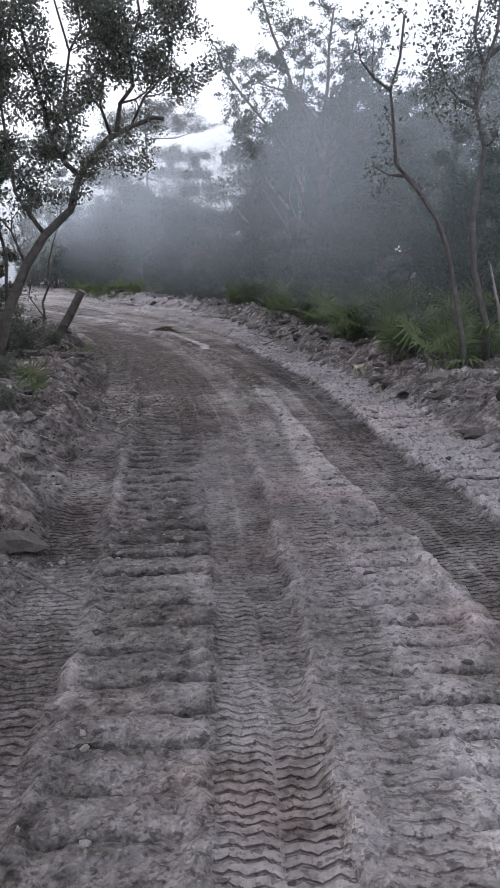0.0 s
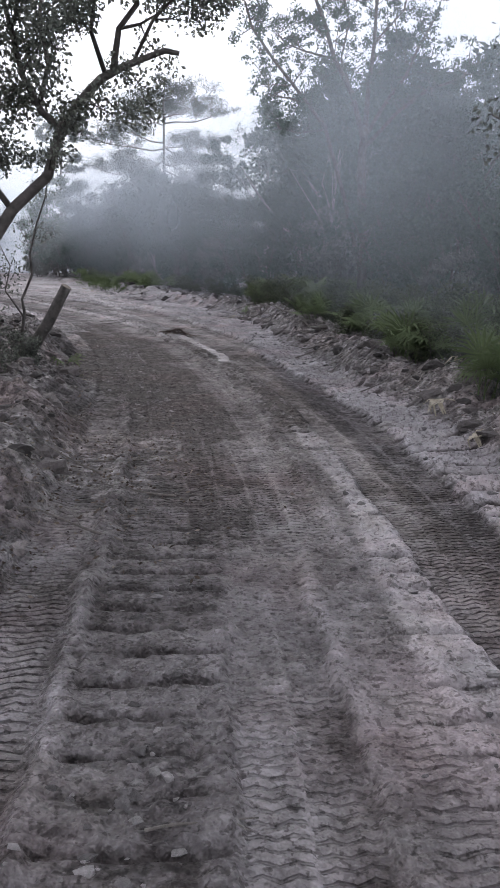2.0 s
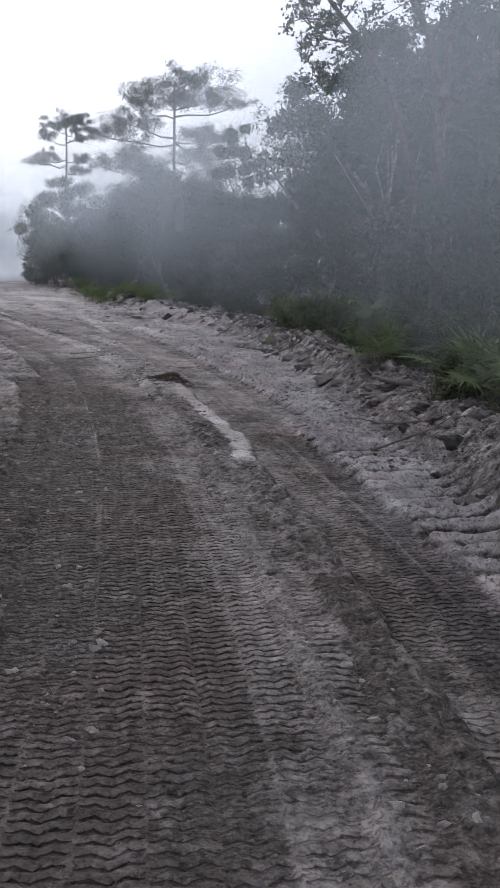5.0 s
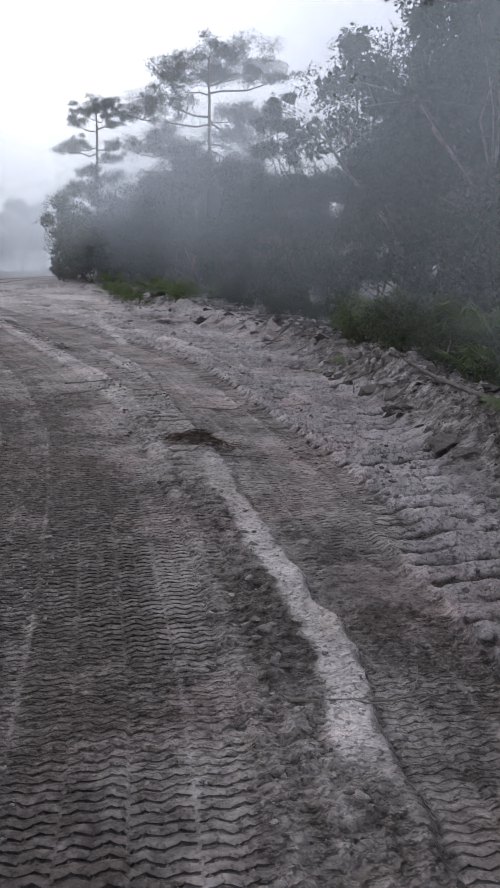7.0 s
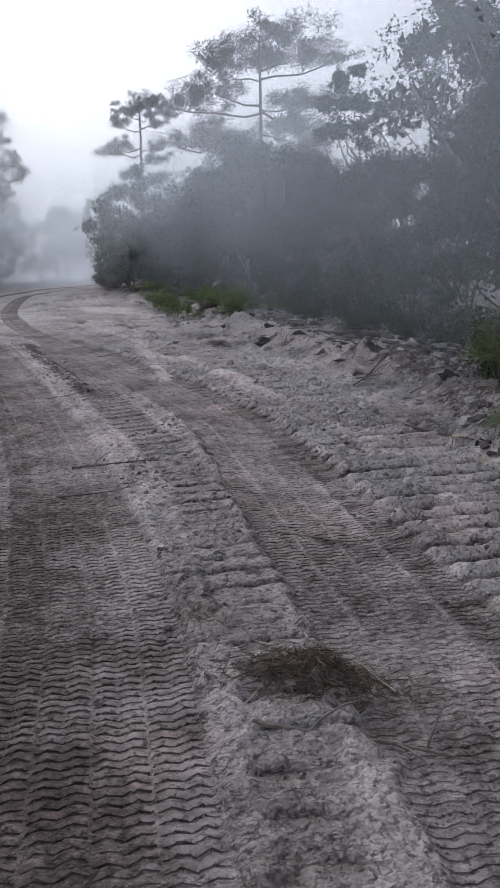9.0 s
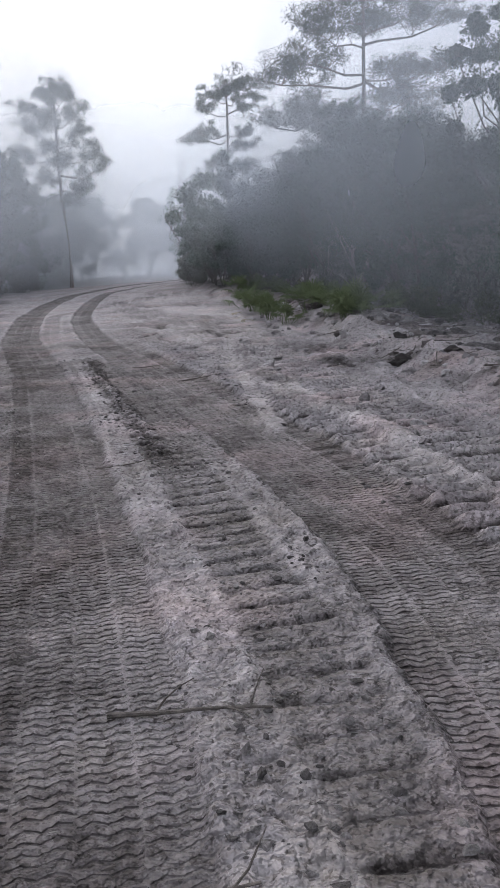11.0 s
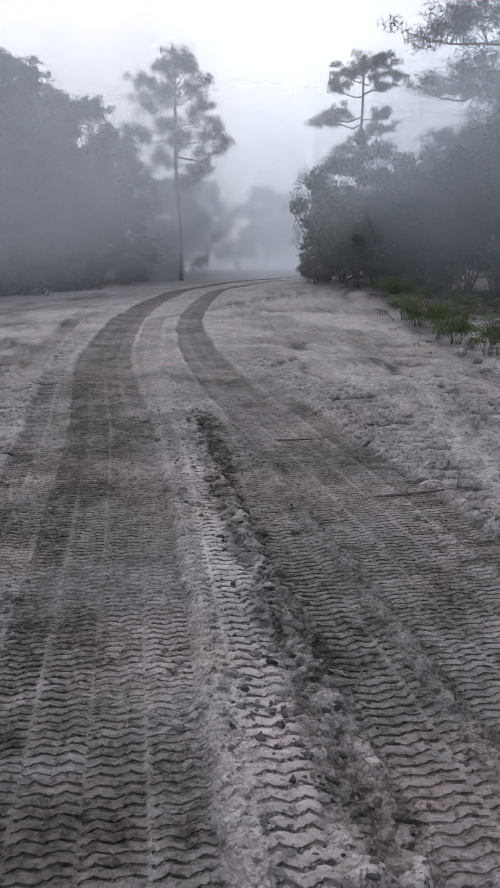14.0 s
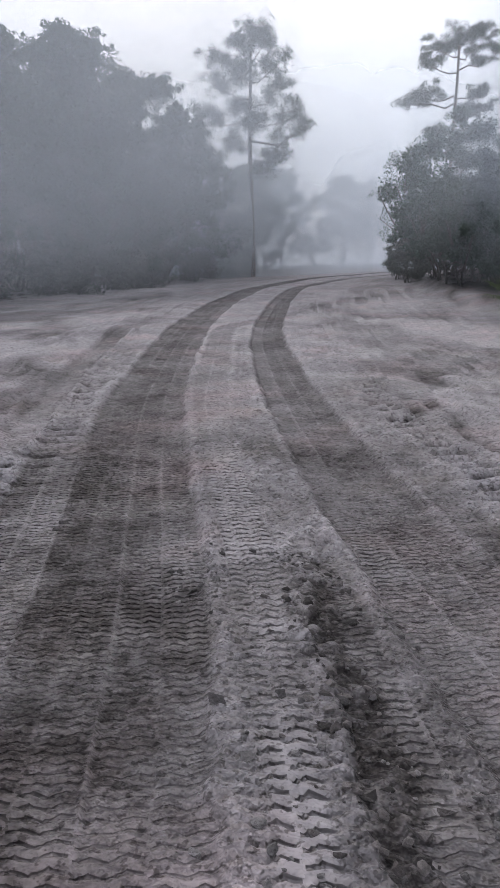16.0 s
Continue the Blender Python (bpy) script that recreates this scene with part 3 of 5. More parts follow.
def build_ground():
    """One sheet: fine rows along the driven strip, every third row kept outside it, stitched without gaps."""
    vs = np.unique(np.round(graded(0.2, 28.0, 0.0086, -1500, 2500, 1.03), 4))
    vs = vs[:len(vs) - (len(vs) - 1) % 3]
    left = graded(-3.0, -1.75, 0.04, -1500, -1.75, 1.3)[:-1]
    mid = np.arange(-1.75, 1.80, 0.02)
    right = graded(1.80, 4.3, 0.04, 1.80, 1500, 1.25)
    us = np.unique(np.round(np.concatenate([left, mid, right]), 4))
    inner = np.where((us >= -1.7501) & (us <= 1.7901))[0]
    a, b = inner[0], inner[-1]
    uu, vv = np.meshgrid(us, vs)
    keep = np.zeros(uu.shape, bool)
    keep[::3] = True
    keep[:, a:b + 1] = True
    idx = np.full(uu.shape, -1, np.int64)
    idx[keep] = np.arange(keep.sum())
    px, py = MIDDLE.x(vv[keep]) + uu[keep], vv[keep]
    z, damp_shade, litter, phase, ribs_at, tread_at, cleat_at = relief(px, py)
    co = np.stack([px, py, z], 1).astype(np.float32)
    f = idx[:, a:b + 1]
    quads = [np.stack([f[:-1, :-1], f[:-1, 1:], f[1:, 1:], f[1:, :-1]], -1).reshape(-1, 4)]
    for g in (idx[::3, :a], idx[::3, b + 1:]):
        quads.append(np.stack([g[:-1, :-1], g[:-1, 1:], g[1:, 1:], g[1:, :-1]], -1).reshape(-1, 4))
    quads = np.concatenate(quads)
    r = np.arange(0, len(vs) - 1, 3)
    seam = np.concatenate([np.stack([idx[r, a - 1], idx[r, a], idx[r + 1, a], idx[r + 2, a], idx[r + 3, a], idx[r + 3, a - 1]], -1),
                           np.stack([idx[r, b], idx[r, b + 1], idx[r + 3, b + 1], idx[r + 3, b], idx[r + 2, b], idx[r + 1, b]], -1)])
    loops = np.concatenate([quads.ravel(), seam.ravel()]).astype(np.int32)
    starts = np.concatenate([np.arange(0, quads.size, 4), quads.size + np.arange(0, seam.size, 6)]).astype(np.int32)
    me = bpy.data.meshes.new("ground")
    me.vertices.add(len(co))
    me.vertices.foreach_set("co", co.ravel())
    me.loops.add(len(loops))
    me.loops.foreach_set("vertex_index", loops)
    me.polygons.add(len(starts))
    me.polygons.foreach_set("loop_start", starts)
    me.polygons.foreach_set("use_smooth", np.ones(len(starts), dtype=bool))
    me.update(calc_edges=True)
    for key, val in (("damp_shade", damp_shade), ("litter", litter), ("phase", phase), ("rib", ribs_at), ("tread", tread_at), ("cleat", cleat_at)):
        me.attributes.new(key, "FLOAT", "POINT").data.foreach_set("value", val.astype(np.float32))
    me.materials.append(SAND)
    return tagged(new("ground", me), "grey sandy dirt road churned by tyre and crawler tracks", "ground", kind="structure")


build_ground()


# ---- mesh makers ----
def mesh_object(name, verts, faces, mat, parent=None, label="", smooth=False):
    me = bpy.data.meshes.new(name)
    me.from_pydata([tuple(v) for v in verts], [], [tuple(f) for f in faces])
    if smooth:
        me.polygons.foreach_set("use_smooth", [True] * len(me.polygons))
    me.materials.append(mat)
    ob = new(name, me)
    ob.parent = parent
    if label:
        ob["label"] = label
    return ob


def thing(name, at, label, category, group="", kind=""):
    ob = new(name)
    ob.empty_display_size = 0.1
    ob.location = at
    return tagged(ob, label, category, group, kind)


class Wood:
    """Collects tapered limbs into one mesh."""

    def __init__(self):
        self.v, self.f = [], []

    def limb(self, pts, r0, r1, sides=6, rng=None):
        pts = [Vector(p) for p in pts]
        n = len(pts)
        base = len(self.v)
        side = Vector((1, 0, 0))
        for i, p in enumerate(pts):
            way = (pts[min(i + 1, n - 1)] - pts[max(i - 1, 0)]).normalized()
            side = (side - way * side.dot(way))
            if side.length < 1e-4:
                side = way.orthogonal()
            side.normalize()
            other = way.cross(side)
            r = r0 + (r1 - r0) * (i / (n - 1)) ** 0.8
            for k in range(sides):
                a = 2 * math.pi * k / sides
                rr = r * (1 + (0.14 * (rng.random() - 0.5) if rng else 0))
                self.v.append(p + (side * math.cos(a) + other * math.sin(a)) * rr)
        for i in range(n - 1):
            for k in range(sides):
                a, b = base + i * sides + k, base + i * sides + (k + 1) % sides
                self.f.append((a, b, b + sides, a + sides))
        if sides < 5:
            return
        self.v.append(pts[-1])
        for k in range(sides):
            self.f.append((base + (n - 1) * sides + k, base + (n - 1) * sides + (k + 1) % sides, len(self.v) - 1))
        self.v.append(pts[0])
        for k in range(sides):
            self.f.append((base + (k + 1) % sides, base + k, len(self.v) - 1))


def wander(rng, start, way, length, steps, bend, lift=0.0):
    """A crooked line from start, which drifts upwards by lift."""
    pts, p, w = [Vector(start)], Vector(start), Vector(way).normalized()
    for _ in range(steps):
        w = (w + Vector((rng.gauss(0, bend), rng.gauss(0, bend), rng.gauss(0, bend) + lift))).normalized()
        p = p + w * (length / steps)
        pts.append(p.copy())
    return pts


def leaves_mesh(rs, centres, length, width, flat=0.0, droop=0.0, corners=4):
    """Small leaves, folded with four corners or plain with three, at the given centres."""
    n = len(centres)
    c = np.asarray(centres, dtype=float)
    way = rs.normal(size=(n, 3))
    way[:, 2] = way[:, 2] * (1 - flat) - droop
    way /= np.linalg.norm(way, axis=1)[:, None] + 1e-9
    oth = np.cross(way, rs.normal(size=(n, 3)))
    oth /= np.linalg.norm(oth, axis=1)[:, None] + 1e-9
    nor = np.cross(way, oth)
    ln = (length * rs.uniform(0.6, 1.3, n))[:, None]
    wd = (width * rs.uniform(0.6, 1.3, n))[:, None]
    if corners == 3:
        v = [c - way * ln * 0.5, c + oth * wd * 0.6, c + way * ln * 0.5 - oth * wd * 0.2]
    else:
        v = [c - way * ln * 0.5, c + oth * wd * 0.5 + nor * wd * 0.15, c + way * ln * 0.5, c - oth * wd * 0.5 + nor * wd * 0.15]
    return np.stack(v, 1).reshape(-1, 3), n


def leaf_object(name, v, n, mat, parent, label=""):
    k = len(v) // n if n else 4
    me = bpy.data.meshes.new(name)
    me.vertices.add(len(v))
    me.vertices.foreach_set("co", v.astype(np.float32).ravel())
    me.loops.add(k * n)
    me.loops.foreach_set("vertex_index", np.arange(k * n, dtype=np.int32))
    me.polygons.add(n)
    me.polygons.foreach_set("loop_start", np.arange(0, k * n, k, dtype=np.int32))
    me.update(calc_edges=True)
    me.materials.append(mat)
    ob = new(name, me)
    ob.parent = parent
    if label:
        ob["label"] = label
    return ob


def clumps(rs, tips, per, spread, squash=0.8):
    t = np.asarray([tuple(p) for p in tips])
    c = np.repeat(t, per, axis=0)
    d = rs.normal(size=c.shape)
    d /= np.linalg.norm(d, axis=1)[:, None] + 1e-9
    d *= (rs.uniform(0.02, 1, len(c)) ** 0.45)[:, None] * 1.75
    return c + d * np.array([spread, spread, spread * squash])


def branching(rng, wood, pts, r0, depth, length, spread, tips, lift=0.12, every=1, from_step=1, sides=5):
    """Side branches off a limb, down to twigs; the twig ends go into tips."""
    n = len(pts)
    for i in range(from_step, n, every):
        way = (pts[i] - pts[i - 1]).normalized()
        side = way.orthogonal().normalized()
        side.rotate(Matrix.Rotation(rng.uniform(0, 2 * math.pi), 3, way))
        go = (way * 0.55 + side * spread).normalized()
        ln = length * rng.uniform(0.6, 1.2) * (1.15 - 0.5 * i / n)
        r = max(r0 * (1 - 0.75 * i / n) * 0.6, 0.004)
        br = wander(rng, pts[i], go, ln, 4 if depth else 3, 0.24, lift)
        wood.limb(br, r, r * 0.35, sides - 1 if depth else 3)
        if depth > 0:
            branching(rng, wood, br, r, depth - 1, ln * 0.5, spread, tips, lift, 1, 1, sides)
        else:
            tips.extend(br[1:])
    tips.append(pts[-1])


def finish_tree(ob, wood, bark, tips, rs, per, spread, leaf, mat, squash=0.8, corners=4, core=0):
    mesh_object("trunk", wood.v, wood.f, bark, ob, smooth=True)
    v, n = leaves_mesh(rs, clumps(rs, tips, per, spread, squash), leaf[0], leaf[1], corners=corners)
    if core:
        v2, n2 = leaves_mesh(rs, clumps(rs, tips, core, spread * 0.75, squash), leaf[0] * 1.9, leaf[1] * 1.8, corners=corners)
        v, n = np.concatenate([v, v2]), n + n2
    if n:
        leaf_object("crown", v, n, mat, ob)
    return ob


def scrub_oak(seed, height, label, mat=None, bark=None, per=14, leaf=(0.12, 0.075), stems=2, category="tree", name="scrub_oak", low=0.12, width=0.34, puff=0.032, lean=0.30, core=5):
    """A crooked many-stemmed evergreen oak, in leaf almost down to the ground."""
    rng, rs = random.Random(seed), np.random.RandomState(seed)
    wood, tips = Wood(), []
    for k in range(stems):
        a = rng.uniform(0, 6.28)
        p0 = Vector((0.12 * math.cos(a), 0.12 * math.sin(a), -0.25))
        pts = wander(rng, p0, Vector((lean * math.cos(a), lean * math.sin(a), 1)), height * rng.uniform(0.82, 1.0), 9, 0.12, 0.06)
        r = 0.011 * height * rng.uniform(0.8, 1.2)
        wood.limb(pts, r, r * 0.25, 7, rng)
        for i in range(max(1, int(low * 9)), 10):
            for _ in range(2):
                turn = rng.uniform(0, 6.28)
                ln = height * width * rng.uniform(0.55, 1.15) * (1.1 - 0.6 * i / 9)
                br = wander(rng, pts[i], (math.cos(turn), math.sin(turn), rng.uniform(0.1, 0.7)), ln, 4, 0.25, 0.06)
                rr = max(r * (1 - 0.08 * i) * 0.4, 0.006)
                wood.limb(br, rr, rr * 0.4, 3)
                tips.extend((br[2], br[4]))
                for q in (br[1], br[2], br[3], br[4]):
                    if rng.random() < 0.7:
                        end = q + Vector((rng.gauss(0, 1), rng.gauss(0, 1), rng.gauss(0, 0.6) + 0.35)) * ln * 0.21
                        if height > 6:
                            wood.limb([q, end], rr * 0.4, rr * 0.2, 3)
                        tips.append(end)
        tips.append(pts[-1])
    ob = thing(name, (0, 0, 0), label, category)
    return finish_tree(ob, wood, bark or BARK, tips, rs, per, puff * height, leaf, mat or LEAF_GREY, corners=4 if height > 6 else 3, core=core)


def puffs(rs, centres, radii, per, squash=0.75, shell=0.45):
    """Leaf places in separate rounded puffs, thicker towards each puff's skin."""
    c = np.repeat(np.asarray([tuple(p) for p in centres]), per, axis=0)
    r = np.repeat(np.asarray(radii, dtype=float), per)
    d = rs.normal(size=c.shape)
    d /= np.linalg.norm(d, axis=1)[:, None] + 1e-9
    d *= (r * rs.uniform(0.03, 1, len(c)) ** shell)[:, None]
    d[:, 2] *= squash
    return c + d


def lobed_oak(seed, height, wide, label, lobes=13, leaf=(0.06, 0.042), per=34, mat=None, bark=None, low=0.18, name="scrub_oak", stems=2, big=0.15):
    """An evergreen oak whose crown is a heap of rounded lobes, each broken into sprays of small leaves."""
    rng, rs = random.Random(seed), np.random.RandomState(seed)
    wood, sprays, radii, hearts, heart_r = Wood(), [], [], [], []
    trunks = []
    for k in range(stems):
        a = rng.uniform(0, 6.28)
        pts = wander(rng, (0.1 * math.cos(a), 0.1 * math.sin(a), -0.25), (0.25 * math.cos(a), 0.25 * math.sin(a), 1), height * rng.uniform(0.7, 0.8), 8, 0.11, 0.06)
        r = 0.012 * height * rng.uniform(0.8, 1.1)
        wood.limb(pts, r, r * 0.3, 7, rng)
        trunks.append((pts, r))
    for k in range(lobes):
        u = (k + 0.5) / lobes
        z = height * (low + (0.93 - low) * u ** 0.85)
        out = wide * math.sqrt(max(0.03, 1 - (abs(u - 0.42) / 0.62) ** 2)) * rng.uniform(0.45, 1.0)
        a = k * 2.4 + rng.uniform(-0.6, 0.6)
        centre = Vector((out * math.cos(a), out * math.sin(a), z + rng.uniform(-0.04, 0.04) * height))
        size = height * big * rng.uniform(0.65, 1.2) * (1.1 - 0.45 * u)
        pts, r = min(trunks, key=lambda q: (q[0][-1] - centre).length)
        root = pts[max(1, min(len(pts) - 1, int(len(pts) * (0.12 + 0.72 * u))))]
        mid = root.lerp(centre, 0.5) + Vector((rng.gauss(0, 0.05), rng.gauss(0, 0.05), -0.02)) * height
        wood.limb([root, mid, centre], r * 0.5 * (1.1 - 0.6 * u), r * 0.14, 5)
        hearts.append(centre)
        heart_r.append(size * 0.62)
        for q in range(15):
            d = Vector((rng.gauss(0, 1), rng.gauss(0, 1), rng.gauss(0.25, 0.8))).normalized()
            tip = centre + Vector((d.x, d.y, d.z * 0.8)) * size * rng.uniform(0.7, 1.25)
            if q % 2 == 0:
                wood.limb([centre, centre.lerp(tip, 0.5) + Vector((0, 0, 0.03)) * height * 0.1, tip], r * 0.12, r * 0.05, 3)
            sprays.append(tip)
            radii.append(size * rng.uniform(0.26, 0.48))
    ob = thing(name, (0, 0, 0), label, "tree")
    mesh_object("trunk", wood.v, wood.f, bark or BARK, ob, smooth=True)
    v, n = leaves_mesh(rs, puffs(rs, sprays, radii, per, 0.8), leaf[0], leaf[1], corners=3)
    v2, n2 = leaves_mesh(rs, puffs(rs, hearts, heart_r, 150, 0.8), leaf[0] * 2.6, leaf[1] * 2.4, corners=3)
    leaf_object("crown", np.concatenate([v, v2]), n + n2, mat or LEAF_GREY, ob)
    return ob


def pine(seed, height, limbs, label, tuft=0.50, lean=0.0, needle=0.28, per=62, squash=0.66):
    """A pine with a bare lower trunk, crooked limbs, and needle tufts gathered in flat plates at the limb ends.
    limbs: height on the trunk, sideways reach, reach in depth, rise, spread of the plate."""
    rng, rs = random.Random(seed), np.random.RandomState(seed)
    wood, spots, radii = Wood(), [], []
    trunk = [Vector((lean * math.sin(2.2 * i / 12) * (i / 12), 0.1 * math.sin(i * 0.7), -0.3 + (height + 0.1) * i / 12)) for i in range(13)]
    r = 0.0135 * height
    wood.limb(trunk, r, r * 0.35, 8, rng)
    for z, dx, dy, rise, wide in limbs:
        u = max(0.0, min(0.999, (z + 0.3) / (height + 0.1))) * 12
        root = trunk[int(u)].lerp(trunk[int(u) + 1], u - int(u))
        end = root + Vector((dx, dy, rise))
        pts = [root] + [root.lerp(end, q) + Vector((rng.gauss(0, 0.06), rng.gauss(0, 0.06), rng.gauss(0, 0.05) - 0.10 * math.sin(math.pi * q))) * max(0.8, abs(dx)) for q in (0.25, 0.5, 0.75)] + [end]
        rr = r * 0.34 * min(1.2, 0.5 + 0.25 * abs(dx))
        wood.limb(pts, rr, rr * 0.35, 5)
        for q in range(int(10 + 13 * wide)):
            base = pts[2].lerp(end, rng.uniform(0.0, 1.15))
            at = base + Vector((rng.gauss(0, 0.48) * wide, rng.gauss(0, 0.48) * wide, abs(rng.gauss(0.15, 0.34)) * (0.5 + 0.5 * wide)))
            near = min(pts[1:], key=lambda pt: (pt - at).length)
            wood.limb([near, near.lerp(at, 0.55) + Vector((0, 0, -0.06)), at], rr * 0.32, rr * 0.14, 3)
            spots.append(at)
            radii.append(tuft * rng.uniform(0.7, 1.25))
    ob = thing("pine_tree", (0, 0, 0), label, "tree")
    mesh_object("trunk", wood.v, wood.f, BARK_PINE, ob, smooth=True)
    v, n = leaves_mesh(rs, puffs(rs, spots, radii, per, squash, 0.6), needle, needle * 0.22, 0.1, corners=3)
    leaf_object("crown", v, n, LEAF_PINE, ob)
    return ob


def place(ob, x, y, turn=0.0, size=1.0, sink=0.0, tall=1.0):
    ob.matrix_basis = Matrix.LocRotScale((x, y, ground_z(x, y) - sink), Euler((0, 0, radians(turn))), (size, size, size * tall))
    return ob


def again(ob, x, y, turn=0.0, size=1.0, sink=0.0, tall=1.0, label=""):
    ob_scale = ob.scale.copy()
    ob.scale = (1, 1, 1)
    c = copy_thing(ob, Matrix.LocRotScale((x, y, ground_z(x, y) - sink), Euler((0, 0, radians(turn))), (size, size, size * tall)))
    ob.scale = ob_scale
    if label:
        c["label"] = label
    return c


# ---- the leaning oak at the roadside ----
def leaning_oak():
    rng, rs = random.Random(5), np.random.RandomState(5)
    wood, tips = Wood(), []
    o = Vector((-1.75, 8.4, ground_z(-1.75, 8.4)))

    def rel(*pts):
        return [Vector(p) - o for p in pts]
    main = rel((-1.74, 8.4, 0.0), (-1.62, 8.4, 0.45), (-1.50, 8.42, 0.85), (-1.27, 8.44, 1.35), (-1.02, 8.45, 1.70), (-0.70, 8.45, 1.98), (-0.58, 8.45, 2.35),
               (-0.41, 8.46, 2.57), (-0.24, 8.5, 2.75), (-0.05, 8.55, 2.86), (0.10, 8.6, 2.93), (0.28, 8.62, 3.0), (0.40, 8.62, 2.98))
    wood.limb(main, 0.072, 0.020, 9, rng)
    limbs = [
        (rel((-0.58, 8.45, 2.36), (-0.72, 8.42, 2.48), (-0.86, 8.4, 2.75), (-0.92, 8.38, 3.08), (-1.0, 8.35, 3.43), (-1.08, 8.3, 3.83), (-1.2, 8.3, 4.3)), 0.034),
        (rel((-0.74, 8.42, 2.52), (-0.62, 8.3, 2.8), (-0.66, 8.25, 3.15), (-0.56, 8.2, 3.6), (-0.7, 8.1, 4.2)), 0.024),
        (rel((-0.14, 8.52, 2.82), (-0.08, 8.5, 3.13), (0.08, 8.45, 3.3), (0.06, 8.4, 3.65), (0.2, 8.35, 4.0), (0.15, 8.3, 4.4)), 0.03),
        (rel((-0.2, 8.52, 2.78), (-0.3, 8.45, 3.1), (-0.22, 8.4, 3.5), (-0.35, 8.3, 3.95), (-0.3, 8.3, 4.4)), 0.022),
        (rel((-1.02, 8.45, 1.70), (-1.16, 8.4, 1.92), (-1.30, 8.35, 2.17), (-1.34, 8.3, 2.72), (-1.36, 8.2, 3.31), (-1.5, 8.2, 3.9)), 0.030),
        (rel((-1.27, 8.44, 1.35), (-1.42, 8.5, 1.75), (-1.62, 8.5, 2.0), (-1.7, 8.5, 2.4)), 0.018),
        (rel((-1.62, 8.4, 0.45), (-1.85, 8.3, 1.0), (-1.95, 8.3, 1.6), (-2.0, 8.2, 2.4), (-1.9, 8.2, 3.2), (-2.05, 8.2, 4.0)), 0.05),
        (rel((-1.0, 8.35, 3.43), (-1.2, 8.2, 3.7), (-1.1, 8.1, 4.1), (-0.9, 8.0, 4.5)), 0.018),
        (rel((-0.56, 8.2, 3.6), (-0.4, 8.1, 3.8), (-0.45, 8.0, 4.2), (-0.2, 8.0, 4.6)), 0.014),
        (rel((-1.36, 8.2, 3.31), (-1.6, 8.0, 3.5), (-1.55, 7.9, 3.9), (-1.7, 7.8, 4.4)), 0.016),
        (rel((-0.41, 8.46, 2.57), (-0.38, 8.3, 2.52), (-0.25, 8.2, 2.5), (-0.1, 8.15, 2.42)), 0.010),
        (rel((-0.05, 8.55, 2.86), (0.02, 8.4, 2.78), (0.12, 8.3, 2.66), (0.16, 8.25, 2.5)), 0.009),
        (rel((-0.70, 8.45, 1.98), (-0.62, 8.3, 2.15), (-0.5, 8.2, 2.3), (-0.42, 8.2, 2.42)), 0.009),
        (rel((0.02, 8.58, 2.9), (0.2, 8.5, 3.2), (0.36, 8.5, 3.35), (0.5, 8.45, 3.65), (0.5, 8.4, 4.0)), 0.016),
    ]
    for pts, r in limbs:
        wood.limb(pts, r, r * 0.4, 6, rng)
        branching(rng, wood, pts, r, 1 if r > 0.011 else 0, 0.62 if r > 0.011 else 0.16, 0.95, tips, 0.08, 1, 1)
    for k in range(170):
        u, w = rng.random(), rng.random()
        if k < 110:
            at = Vector((-2.15 + 1.30 * u, 8.3 + rng.uniform(-0.5, 0.5), 2.9 + 1.4 * w))
        else:
            at = Vector((-0.55 + 1.15 * u, 8.4 + rng.uniform(-0.4, 0.4), 3.25 + 1.1 * w))
        at = at - o
        near = min(tips[:1500], key=lambda q: (q - at).length)
        wood.limb([near, near.lerp(at, 0.5) + Vector((0, 0, 0.03)), at], 0.006, 0.003, 3)
        tips.extend((at, near.lerp(at, 0.6)))
    ob = thing("leaning_oak", o, "dark crooked oak leaning over the sandy road", "tree")
    mesh_object("trunk", wood.v, wood.f, BARK, ob, smooth=True)
    v, n = leaves_mesh(rs, clumps(rs, tips, 50, 0.095), 0.042, 0.028)
    leaf_object("crown", v, n, LEAF_OAK, ob)
    return ob


leaning_oak()


def sapling(name, at, lines, r, label, seed, per=7, spread=0.08, blen=0.3, leaf=(0.042, 0.025), bark=None, mat=None):
    rng, rs = random.Random(seed), np.random.RandomState(seed)
    wood, tips = Wood(), []
    o = Vector((at[0], at[1], ground_z(*at)))
    for k, pts in enumerate(lines):
        pts = [Vector(p) - o for p in pts]
        if k == 0:
            pts[0].z = -0.1
        rr = r if k == 0 else r * 0.55
        wood.limb(pts, rr, rr * 0.35, 6, rng)
        branching(rng, wood, pts, rr, 0 if blen < 0.35 else 1, blen, 0.9, tips, 0.12, 1, len(pts) // 2 if k == 0 else 1)
    ob = thing(name, o, label, "tree")
    return finish_tree(ob, wood, bark or BARK, tips, rs, per, spread, leaf, mat or LEAF_OAK)


